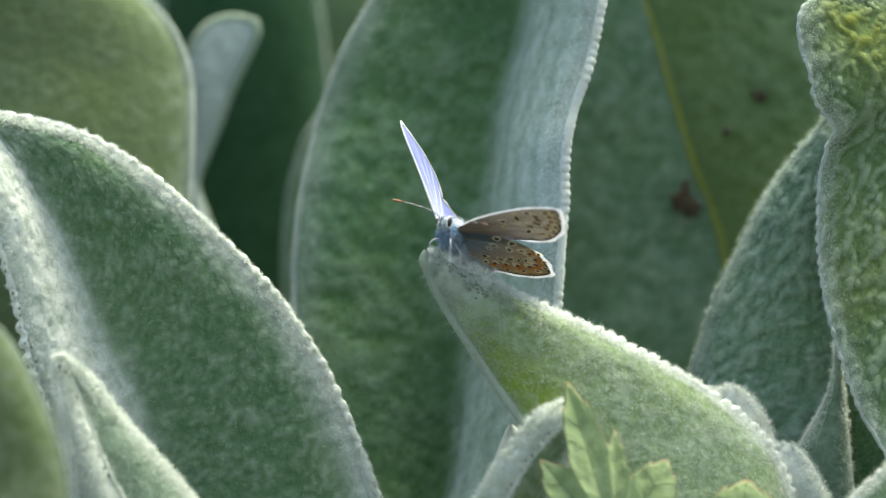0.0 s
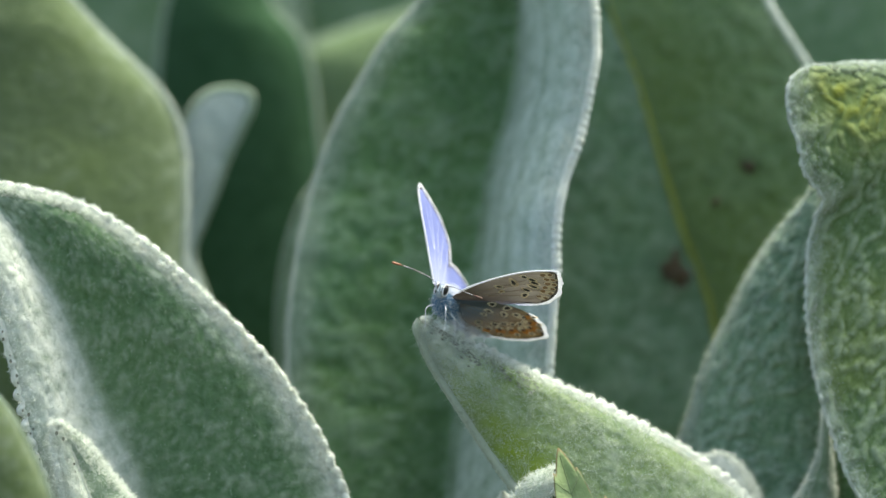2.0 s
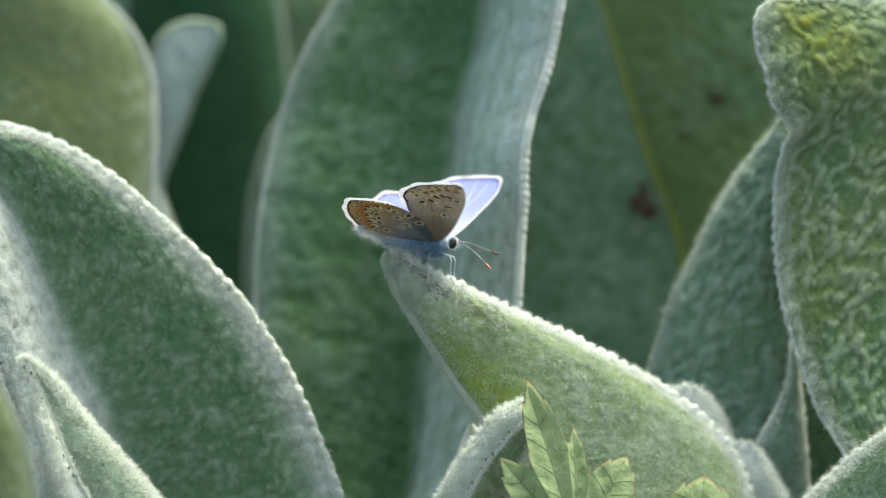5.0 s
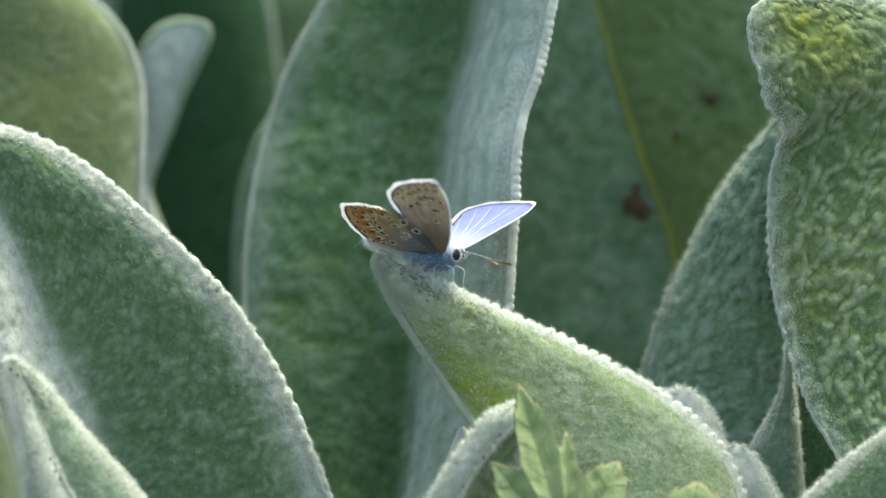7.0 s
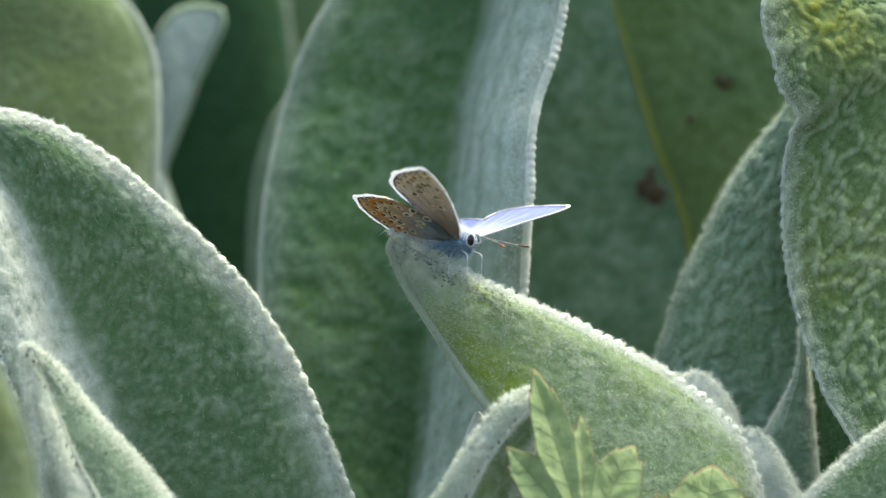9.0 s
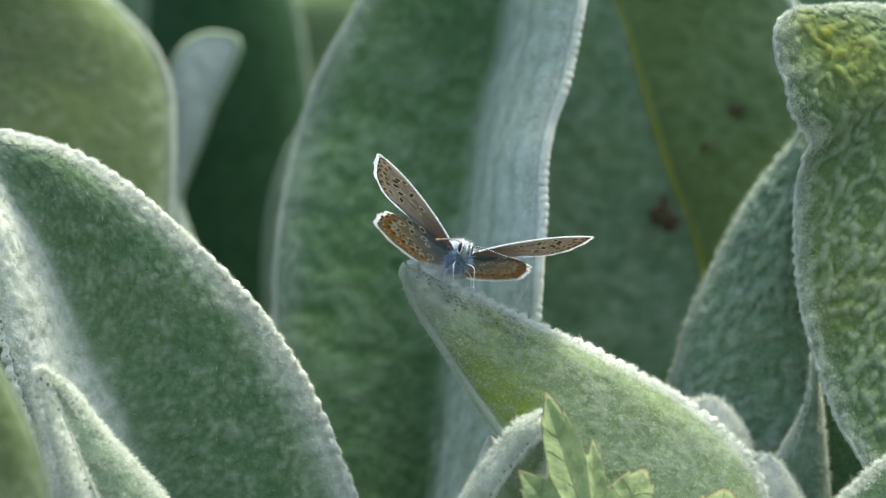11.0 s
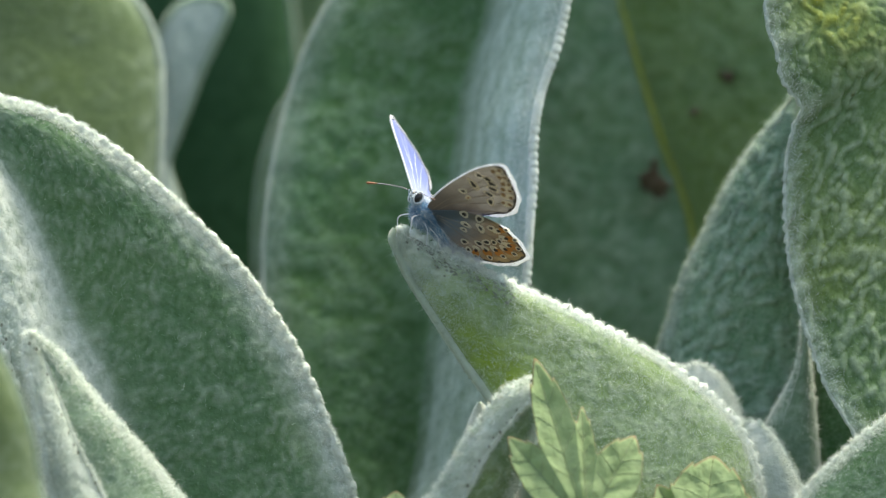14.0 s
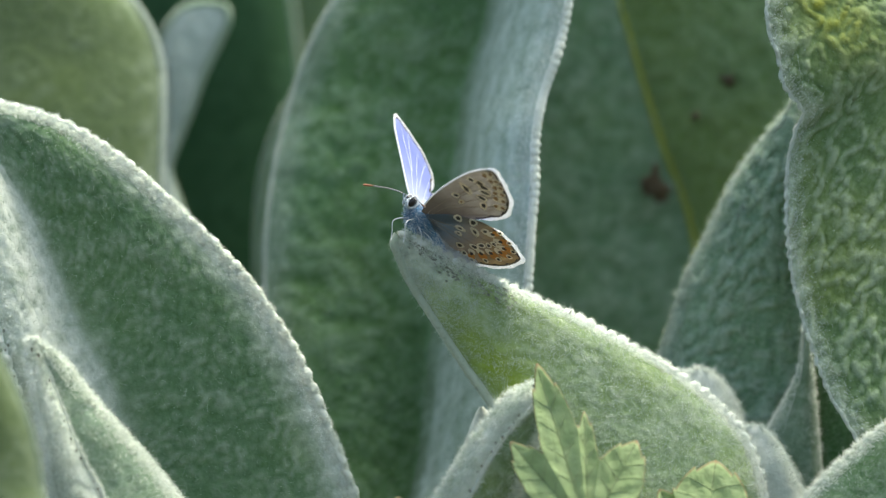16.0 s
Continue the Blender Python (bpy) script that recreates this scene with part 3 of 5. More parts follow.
leaf(back_plant, "leaf", [(-45.8, 66, 146.6), (-44.2, 66, 161.8), (-43.2, 66, 176.1), (-42.7, 66, 184.5), (-41.9, 66, 190.8), (-39.5, 66, 195.1), (-36.0, 66, 196.5), (-33.1, 66, 196.2)],
     [(-34.8, 66, 146.6), (-36.9, 66, 160.1), (-39.4, 66, 166.8), (-40.9, 66, 171.9), (-39.4, 66, 176.5), (-37.5, 66, 181.3), (-35.7, 66, 186.2), (-33.5, 66, 190.7), (-32.1, 66, 193.9), (-32.1, 66, 195.6), (-33.1, 66, 196.2)],
     base=[(-39.0, 66, 113.0)][0], mat=LEAF_ICE, edge=WOOL_DIM, belly=1.0, bead=0.8, scallop=0.05, seed=16, felt=0.4, roll=0.6, label="narrow blue-grey young leaf")
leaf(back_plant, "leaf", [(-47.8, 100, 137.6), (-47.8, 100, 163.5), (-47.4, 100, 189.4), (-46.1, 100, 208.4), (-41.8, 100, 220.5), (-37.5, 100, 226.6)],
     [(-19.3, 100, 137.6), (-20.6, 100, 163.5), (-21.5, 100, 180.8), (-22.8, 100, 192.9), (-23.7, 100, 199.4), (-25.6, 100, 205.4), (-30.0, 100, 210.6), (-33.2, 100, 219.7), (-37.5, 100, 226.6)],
     base=[(-33.2, 100, 103.1)][0], mat=LEAF_SHADE, edge=WOOL_DIM, belly=4, bead=0.8, scallop=0.05, seed=17, felt=0.3, label="dark green leaf, its shade painted into the colour")
leaf(back_plant, "leaf", [(-31.1, 122, 146.0), (-28.9, 122, 172.4), (-26.7, 122, 194.3), (-25.4, 122, 203.6), (-18.4, 122, 207.2), (-10.9, 122, 209.4), (-5.6, 122, 211.0)],
     [(-7.4, 122, 146.0), (-5.6, 122, 172.4), (-3.9, 122, 189.9), (-3.0, 122, 200.5), (-3.0, 122, 206.6), (-5.6, 122, 211.0)],
     base=[(-19.7, 122, 110.9)][0], mat=LEAF_DULL, edge=WOOL_DIM, belly=3, bead=0.7, scallop=0.05, seed=18, felt=0.3, label="green leaf with a pale upper margin")
leaf(back_plant, "leaf", [(-97.2, 150, 154.7), (-101.7, 150, 181.6), (-97.2, 150, 217.5), (-79.3, 150, 237.2), (-56.9, 150, 244.4)],
     [(-27.3, 150, 154.7), (-25.5, 150, 181.6), (-27.3, 150, 217.5), (-38.9, 150, 235.4), (-56.9, 150, 244.4)],
     base=[(-61.3, 150, 118.8)][0], mat=LEAF_GREY, edge=WOOL_DIM, belly=4, bead=0.7, scallop=0.05, seed=31, felt=0.3, label="grey-green leaf far back in the clump")
leaf(back_plant, "leaf", [(-36.6, 165, 154.6), (-39.4, 165, 181.9), (-33.0, 165, 218.1), (-20.3, 165, 238.1), (-7.6, 165, 245.3)],
     [(19.6, 165, 154.6), (24.1, 165, 181.9), (19.6, 165, 218.1), (6.0, 165, 236.3), (-7.6, 165, 245.3)],
     base=[(-12.2, 165, 118.4)][0], mat=LEAF_GREY, edge=WOOL_DIM, belly=4, bead=0.7, scallop=0.05, seed=32, felt=0.3, label="grey-green leaf far back in the clump")
leaf(middle_plant, "leaf", [(-23.9, 72, 112.8), (-26.4, 72, 129.7), (-27.4, 72, 146.6), (-28.0, 72, 160.1), (-27.4, 72, 169.4), (-25.9, 72, 175.7), (-23.9, 72, 180.4), (-21.4, 72, 183.6)],
     [(-7.0, 72, 112.8), (-5.3, 72, 129.7), (-5.3, 72, 146.6), (-7.0, 72, 160.1), (-8.7, 72, 169.4), (-11.2, 72, 175.7), (-15.4, 72, 180.4), (-21.4, 72, 183.6)],
     base=(-12.1, 72, 91.6), mat=LEAF_TALL, edge=WOOL_DIM, belly=2, bead=0.6, scallop=0.05, seed=36, felt=0.3, label="deep green leaf with a pale margin behind the tall one")
leaf(middle_plant, "leaf", [(-15.0, 24, 110.5), (-21.5, 28, 128.3), (-24.7, 32, 143.7), (-25.8, 36, 157.6), (-25.2, 38, 167.5), (-23.7, 40, 176.1), (-21.6, 42, 184.0), (-18.6, 42, 191.4), (-15.3, 42, 197.2), (-11.3, 42, 203.8), (-6.9, 42, 208.4), (3.8, 40, 223.5)],
     [(0.5, 12, 110.2), (7.2, 14, 128.6), (9.7, 16, 143.9), (10.7, 16, 154.8), (11.2, 16, 163.3), (11.6, 16, 169.0), (11.6, 16, 174.6), (12.2, 16, 179.5), (13.2, 17, 183.5), (14.8, 17, 188.0), (15.7, 18, 191.6), (16.5, 18, 195.7), (17.4, 19, 202.2), (15.5, 22, 212.0), (3.8, 40, 223.5)],
     rib=[(-7.7, 30, 110.2), (-3.3, 34, 128.1), (-1.5, 36, 143.7), (-0.2, 37, 152.7), (1.3, 38, 163.4), (3.0, 40, 173.9), (4.0, 41, 182.8), (6.4, 42, 190.2), (7.6, 42, 196.4), (8.3, 42, 203.0), (7.9, 42, 212.9), (3.8, 40, 223.5)],
     base=[(-5.3, 45, 84.8)][0], mat=LEAF_TALL, right_sheen=1.0, streak=0.35, edge=WOOL_WHITE, belly=1.6, bead=1.1, bead_left=0.8, edge_left=WOOL_MID, rim_left=9000, scallop=0.18, pitch=1.2, fuzz=8000, rim_fuzz=28000, seed=19, fine=True,
     crinkle=0.42, crinkle_right=0.3, wrinkle=0.5, roll=1.6, felt=0.4, relief_felt=0.32, band=1.9, hair=0.8, label="tall deep green leaf folded along its rib")
leaf(middle_plant, "leaf", [(14.8, 62, 113.1), (9.7, 62, 138.3), (8.0, 62, 163.4), (8.9, 62, 188.6), (12.2, 62, 209.5), (18.1, 62, 224.6), (26.5, 62, 232.2)],
     [(42.9, 52, 113.5), (52.8, 50, 138.5), (54.5, 50, 163.4), (53.6, 50, 184.2), (51.2, 50, 197.5), (49.0, 50, 201.6), (44.8, 50, 208.2), (37.9, 52, 221.6), (26.5, 62, 232.2)],
     rib=[(42.4, 60, 113.2), (39.8, 60, 138.3), (37.7, 60, 158.8), (35.8, 60, 167.6), (32.6, 60, 175.6), (29.5, 60, 185.6), (25.8, 60, 198.2), (21.8, 60, 209.1), (21.4, 60, 222.0), (26.5, 62, 232.2)],
     base=[(34.8, 60, 83.9)][0], mat=LEAF_MIST, mat_right=LEAF_DULL, edge=WOOL, belly=2.0, bead=0.7, scallop=0.1, seed=20, crinkle=0.5, grain=0.32, fine=True, rib_mat=RIB_YELLOW,
     felt=0.5, relief_felt=0.45, label="broad green leaf with a yellowish rib")
leaf(middle_plant, "leaf", [(40.1, 95, 137.7), (41.0, 95, 172.1), (42.7, 95, 197.9), (47.0, 95, 219.4), (57.3, 95, 232.4)],
     [(83.1, 95, 137.7), (85.7, 95, 172.1), (84.0, 95, 197.9), (74.5, 95, 219.4), (57.3, 95, 232.4)],
     base=[(61.6, 95, 103.3)][0], mat=LEAF_GREY, edge=WOOL, belly=4, bead=0.8, scallop=0.05, seed=21, felt=0.4, label="broad grey-green leaf")
leaf(right_plant, "leaf", [(33.7, 18, 114.8), (29.7, 20, 129.3), (30.9, 22, 143.0), (32.6, 22, 148.7), (34.6, 22, 155.6), (38.2, 22, 163.3), (42.1, 21, 171.0), (46.0, 20, 176.1), (50.8, 18, 181.3)],
     [(66.2, 22, 114.6), (63.8, 22, 129.2), (60.5, 21, 143.0), (56.4, 19, 155.2), (53.5, 18, 163.3), (53.0, 17, 171.4), (52.2, 16, 177.9), (50.8, 18, 181.3)],
     base=[(50.1, 25, 90.1)][0], mat=LEAF_QUILTED, edge=WOOL_MID, belly=2.5, bead=0.6, scallop=0.12, fuzz=8000, rim_fuzz=10000, band=1.2, seed=22, crinkle=0.7, grain=0.42, net=True, fine=True, relief_felt=0.85,
     felt=0.55, roll=1.8, label="quilted grey-green leaf")
leaf(right_plant, "leaf", [(69.8, 0, 111.5), (62.4, 2, 124.9), (58.0, 3, 134.1), (54.6, 4, 140.1), (52.0, 5, 147.3), (49.8, 6, 155.3), (48.9, 7, 163.3), (49.0, 8, 171.3), (49.9, 8, 175.8), (51.3, 7, 178.9), (50.3, 6, 180.9), (48.5, 5, 183.3), (47.7, 5, 186.9), (46.4, 5, 190.5), (45.9, 5, 194.3), (46.8, 6, 196.9), (49.4, 8, 198.1)],
     [(89.4, 6, 111.2), (85.6, 9, 124.7), (81.7, 11, 139.2), (80.2, 12, 155.2), (79.5, 13, 167.3), (77.9, 14, 179.4), (75.5, 14, 189.1), (69.8, 14, 196.1), (62.5, 13, 198.8), (56.0, 11, 199.0), (49.4, 8, 198.1)],
     base=[(78.3, 20, 90.4)][0], mat=LEAF_CRINKLED, edge=WOOL, belly=0.8, bead=0.5, scallop=0.3, fuzz=2500, rim_fuzz=15000, band=1.4, hair=0.5, seed=23, crinkle=0.5, grain=0.4, net=True, relief_felt=0.66, fine=2,
     felt=0.6, roll=0.3, yellow_at=(0.9, -0.05, 0.07, 0.42, 0.6), label="crinkled yellow-green leaf with a thick woolly margin")
leaf(right_plant, "leaf", [(51.4, 17, 113.2), (52.1, 17, 124.5), (52.4, 17, 132.6), (52.7, 17, 140.7), (53.0, 17, 147.1), (53.8, 17, 152.0)],
     [(69.2, 17, 113.2), (66.0, 17, 124.5), (62.7, 17, 132.6), (59.5, 17, 140.7), (56.3, 17, 147.1), (53.8, 17, 152.0)],
     base=[(57.9, 18, 94.5)][0], mat=LEAF_DEEP, edge=LEAF_DEEP, belly=0.8, bead=0.3, scallop=0.05, seed=34, felt=0.1, label="small dark green leaf in the shade")
leaf(right_plant, "leaf", [(40.8, 14, 113.3), (43.6, 14, 126.2), (46.1, 14, 133.3), (48.6, 14, 137.8), (50.6, 14, 141.7), (51.6, 14, 145.6), (51.9, 14, 149.2)],
     [(54.7, 14, 113.3), (54.2, 14, 126.2), (53.7, 14, 133.1), (53.1, 14, 139.1), (52.5, 14, 144.0), (52.1, 14, 147.2), (51.9, 14, 149.2)],
     base=[(49.8, 16, 98.7)][0], mat=LEAF_PALE, edge=WOOL_WHITE, belly=0.8, bead=0.3, bead_left=0.6, rim_fuzz=3000, rim_left=8000, hair=0.6, seed=25, label="narrow olive-green leaf with a white margin")
leaf(right_plant, "leaf", [(43.2, -8, 111.0), (47.9, -7, 120.3), (52.0, -6, 125.8), (57.1, -5, 130.5), (61.8, -4, 134.5), (68.1, -2, 139.0)],
     [(72.8, -4, 110.8), (77.8, 0, 119.4), (79.5, 2, 127.3), (76.3, 2, 134.5), (68.1, -2, 139.0)],
     base=[(57.5, 8, 91.1)][0], mat=LEAF_GREY, edge=WOOL_WHITE, belly=2, bead=0.5, scallop=0.2, fuzz=9000, rim_fuzz=16000, seed=26, fine=True, label="green leaf with a white hairy margin")
leaf(perch_plant, "leaf", [(31.9, 12, 116.6), (31.1, 12, 131.1), (32.3, 12, 140.0), (34.3, 12, 142.2), (36.7, 12, 142.7)],
     [(49.6, 12, 116.6), (45.4, 12, 129.5), (42.7, 12, 135.3), (41.2, 12, 138.8), (39.1, 12, 141.6), (36.7, 12, 142.7)],
     base=[(41.7, 16, 94.6)][0], mat=LEAF_WHITE, edge=WOOL_WHITE, belly=1.5, bead=0.5, rim_fuzz=6000, seed=27, label="pale leaf tip behind the perch leaf")
leaf(perch_plant, "leaf", [(37.4, 9, 111.1), (36.6, 9, 123.1), (38.9, 9, 131.2), (41.8, 9, 134.2), (44.5, 9, 134.8)],
     [(59.1, 9, 111.1), (53.5, 9, 121.5), (50.9, 9, 126.3), (48.8, 9, 130.4), (46.7, 9, 133.4), (44.5, 9, 134.8)],
     base=[(48.2, 18, 94.5)][0], mat=LEAF_WHITE, edge=WOOL, belly=1.5, bead=0.5, rim_fuzz=4000, seed=28, label="pale rounded leaf tip")
leaf(perch_plant, "leaf", [(-8.1, -8, 115.3), (-0.8, -8, 125.2), (2.7, -8, 130.8), (6.0, -8, 135.6), (9.3, -8, 139.5), (12.8, -7, 140.7)],
     [(6.0, -4, 110.8), (9.6, -5, 123.6), (13.0, -6, 133.1), (14.3, -6, 138.3), (14.3, -7, 139.7), (12.8, -7, 140.7)],
     rib=[(-1.9, -9, 115.0), (3.5, -9, 125.1), (6.6, -9, 131.0), (10.3, -9, 135.9), (13.0, -9, 138.9), (12.8, -7, 140.7)],
     base=[(9.3, 5, 95.2)][0], mat=LEAF_WHITE, mat_right=LEAF_LIGHT, edge=WOOL_WHITE, belly=0.7, bead=0.7, scallop=0.25, shade_dots="crest", fuzz=9000, rim_fuzz=16000, seed=29, fine=True, crest=True,
     roll=0.4, felt=0.9, label="small curled leaf with a thick white margin")
leaf(perch_plant, "leaf", [(-5.1, 6, 114.4), (0.0, 6, 124.7), (2.6, 6, 130.6), (4.3, 6, 135.1), (5.4, 6, 137.5)],
     [(9.3, 6, 114.4), (8.9, 6, 124.7), (8.2, 6, 131.2), (7.4, 6, 135.2), (5.4, 6, 137.5)],
     base=[(9.3, 10, 95.0)][0], mat=LEAF_WHITE, edge=WOOL, belly=0.5, bead=0.4, seed=30, label="narrow silvery leaf tip")


WITHERED = wool("withered_brown", (0.1, 0.075, 0.04), (0.052, 0.04, 0.022))


def dry_patch(x, y, z, w, h, seed):
    """A withered brown blotch with a ragged edge on a leaf, a few tenths of a mm thick."""
    n, rng = 40, np.random.default_rng(seed)
    ragged = 1 + 0.22 * np.convolve(np.tile(rng.normal(size=n), 3), np.ones(3) / 1.8, "same")[n:2 * n]
    ring = [(x + w * k * math.cos(t), y, z + h * k * math.sin(t)) for k, t in zip(ragged, np.linspace(0, 2 * math.pi, n, endpoint=False))]
    vs = [(x, y - 0.5, z)] + ring + [(p[0], p[1] + 1.5, p[2]) for p in ring]
    fs = [(0, i + 1, (i + 1) % n + 1) for i in range(n)] + [(i + 1, n + i + 1, n + (i + 1) % n + 1, (i + 1) % n + 1) for i in range(n)]
    mesh_object("dry_patch", np.array(vs) * MM, fs, WITHERED, middle_plant)


dry_patch(30.8, 55, 169.7, 1.4, 2.3, 0)
dry_patch(31.9, 54.6, 168.5, 1.7, 1.4, 1)
dry_patch(31.4, 55.3, 171.8, 0.65, 0.91, 2)
dry_patch(42.2, 51, 184.8, 0.78, 0.78, 3)
dry_patch(41.1, 51.4, 185.3, 0.39, 0.49, 4)
dry_patch(37.1, 50.5, 179.5, 0.73, 0.68, 5)

# herb with toothed leaves -------------------------------------------------
def herb_material():
    m, nt, p, out = material("fresh_toothed_leaf")
    n = noise_node(nt, 260, 5, 0.6)
    col = ramp(nt, n.outputs[0], [(0.3, (0.31, 0.43, 0.2)), (0.75, (0.44, 0.56, 0.3))]).outputs[0]
    uv = nt.nodes.new("ShaderNodeUVMap")
    sep = nt.nodes.new("ShaderNodeSeparateXYZ")
    nt.links.new(uv.outputs[0], sep.inputs[0])
    ab = nt.nodes.new("ShaderNodeMath")
    ab.operation = "ABSOLUTE"
    nt.links.new(sep.outputs[1], ab.inputs[0])
    rim = ramp(nt, ab.outputs[0], [(0.93, (0, 0, 0)), (1.0, (0.8,) * 3)]).outputs[0]
    col = mix_color(nt, rim, col, (0.24, 0.11, 0.06))
    tipf = ramp(nt, sep.outputs[0], [(0.90, (0, 0, 0)), (1.0, (0.75,) * 3)]).outputs[0]
    col = mix_color(nt, tipf, col, (0.3, 0.15, 0.09))
    nt.links.new(col, p.inputs["Base Color"])
    p.inputs["Roughness"].default_value = 0.75
    p.inputs["Specular IOR Level"].default_value = 0.25
    p.inputs["Sheen Weight"].default_value = 0.2
    b = nt.nodes.new("ShaderNodeBump")
    b.inputs["Strength"].default_value, b.inputs["Distance"].default_value = 0.2, 0.0003
    net = nt.nodes.new("ShaderNodeTexVoronoi")
    net.feature = "DISTANCE_TO_EDGE"
    net.inputs["Scale"].default_value = 850
    tc = nt.nodes.new("ShaderNodeTexCoord")
    nt.links.new(tc.outputs["Object"], net.inputs["Vector"])
    flat = ramp(nt, net.outputs["Distance"], [(0.0, (0, 0, 0)), (0.28, (1, 1, 1))]).outputs[0]
    nt.links.new(flat, b.inputs["Height"])
    nt.links.new(b.outputs[0], p.inputs["Normal"])
    tr = nt.nodes.new("ShaderNodeBsdfTranslucent")
    nt.links.new(col, tr.inputs[0])
    ms = nt.nodes.new("ShaderNodeMixShader")
    ms.inputs[0].default_value = 0.45
    nt.links.new(p.outputs[0], ms.inputs[1])
    nt.links.new(tr.outputs[0], ms.inputs[2])
    nt.links.new(ms.outputs[0], out.inputs[0])
    return m


HERB = herb_material()
HERB_VEIN = wool("herb_vein", (0.26, 0.35, 0.17), (0.19, 0.27, 0.12))


def lobed_leaf(parent, base, lobes, seed=1, depth=9.0):
    """A palmate leaf from its base (mm): lobes are (angle in degrees, length, half-width in degrees, fullness), the first one the largest; their
    margins are toothed, and the blade is creased along each lobe's vein."""
    rng = np.random.default_rng(seed)
    base = np.array(base, dtype=float)
    nt_, nr = 220, 22
    lo = min(f - h for f, _, h, _ in lobes) + 0.5
    hi = max(f + h for f, _, h, _ in lobes) - 0.5
    th = np.linspace(lo, hi, nt_)
    reach = np.array([[ln * max(0.0, 1 - abs(t - f) / h) ** e for f, ln, h, e in lobes] for t in th])
    own = reach.argmax(axis=1)
    off = np.array([th[i] - lobes[k][0] for i, k in enumerate(own)])
    wide = np.array([lobes[k][2] for k in own])
    r = reach.max(axis=1)
    saw = (np.abs(off) / wide * 3.2 + 0.3) % 1.0
    r = np.maximum(r * (1 + 0.045 * (0.5 - saw) * (np.abs(off) / wide > 0.08)), 0.18 * lobes[0][1])
    rho = np.linspace(0.0, 1.0, nr)
    longest = lobes[0][1]
    g = np.zeros((nt_, nr, 3))
    for i in range(nt_):
        a = math.radians(th[i])
        for j in range(nr):
            d = r[i] * rho[j]
            x, z = d * math.cos(a), d * math.sin(a)
            fold = abs(math.radians(off[i])) * d
            y = -depth + depth * d / longest - 0.3 * fold + 0.35 * noise.noise(Vector((x * 0.5, z * 0.5, seed))) - 0.14 * abs(math.sin(d * 1.1 - fold * 1.2)) * min(1.0, fold)
            g[i, j] = base + (x, y, z)
    back = g + (0, 0.16, 0)
    verts = np.concatenate([g.reshape(-1, 3), back.reshape(-1, 3)]) * MM
    o, faces = nt_ * nr, []
    for i in range(nt_ - 1):
        for j in range(nr - 1):
            p = i * nr + j
            q = (p, p + nr, p + nr + 1, p + 1)
            faces += [q, tuple(o + k for k in q[::-1])]
        p = i * nr + nr - 1
        faces.append((p, p + nr, p + nr + o, p + o))
    tipness = np.clip(1 - np.abs(off) / (wide * 0.25), 0, 1)
    U, V = tipness[:, None] * rho[None, :], np.ones((nt_, 1)) * (0.86 + 0.14 * rho[None, :] ** 30)
    uv = np.stack([U.ravel(), V.ravel()], axis=1)
    ob = mesh_object("leaf", verts, faces, HERB, parent, uv=np.concatenate([uv, uv]))
    for k, (f, ln, h, e) in enumerate(lobes):
        i0 = int(np.argmin(np.abs(th - f)))
        if own[i0] != k:
            continue
        line = g[i0, :-1] + (0, -0.03, 0)
        tv, tf = tube(line * MM, np.linspace(0.15, 0.05, nr - 1) * MM, 6)
        mesh_object("midrib", tv, tf, HERB_VEIN, ob)
        for j0 in (6, 9, 12, 15):
            for sg in (-1, 1):
                path = []
                for q in np.linspace(0, 0.7, 9):
                    ii = int(round(i0 + sg * q * h / (hi - lo) * nt_ * 0.8))
                    if not 0 <= ii < nt_ or own[ii] != k:
                        break
                    jj = min(nr - 1, (rho[j0] * ln * (1 + 0.45 * q)) / max(r[ii], 0.1) * (nr - 1))
                    j1 = min(int(jj), nr - 2)
                    path.append(g[ii, j1] * (1 - jj + j1) + g[ii, j1 + 1] * (jj - j1) + (0, -0.02, 0))
                    if jj >= nr - 1:
                        break
                if len(path) > 2:
                    tv, tf = tube(np.array(path) * MM, np.linspace(0.08, 0.04, len(path)) * MM, 5)
                    mesh_object("vein", tv, tf, HERB_VEIN, ob)
    return ob


herb = tagged(new("herb_plant"), "small fresh green herb with toothed red-edged leaves", "plant")
lobed_leaf(herb, (20.3, -9, 120.5), [(107, 24.8, 20, 0.64), (131, 16.8, 28, 0.56), (92, 17.0, 15, 0.5), (62, 14.5, 36, 0.42)], 41)
lobed_leaf(herb, (36.1, -9, 115.4), [(82, 15.2, 50, 0.33), (118, 12.5, 34, 0.4), (52, 11.9, 32, 0.4)], 42, 6.0)
lobed_leaf(herb, (-6.6, -11, 115.2), [(88, 10.3, 46, 0.36), (128, 9.1, 30, 0.45), (50, 9.5, 30, 0.45)], 43, 5.0)
for pts_ in ([(19.4, -10, 13.0), (21.7, -14, 76.6), (19.3, -16, 112.1), (20.1, -17, 120.8)], [(19.4, -10, 13.0), (28.8, -14, 76.6), (35.0, -18, 108.3), (35.8, -17, 115.7)], [(19.4, -10, 13.0), (7.6, -12, 76.4), (0.5, -15, 108.1), (-6.6, -17, 115.4)]):
    tv_, tf_ = tube(spline(pts_, 40) * MM, np.linspace(0.9, 0.5, 40) * MM, 8)
    mesh_object("stalk", tv_, tf_, HERB_VEIN, herb)

# butterfly -----------------------------------------------------------------
HINGE = (1.2, 1.0, 0.5)


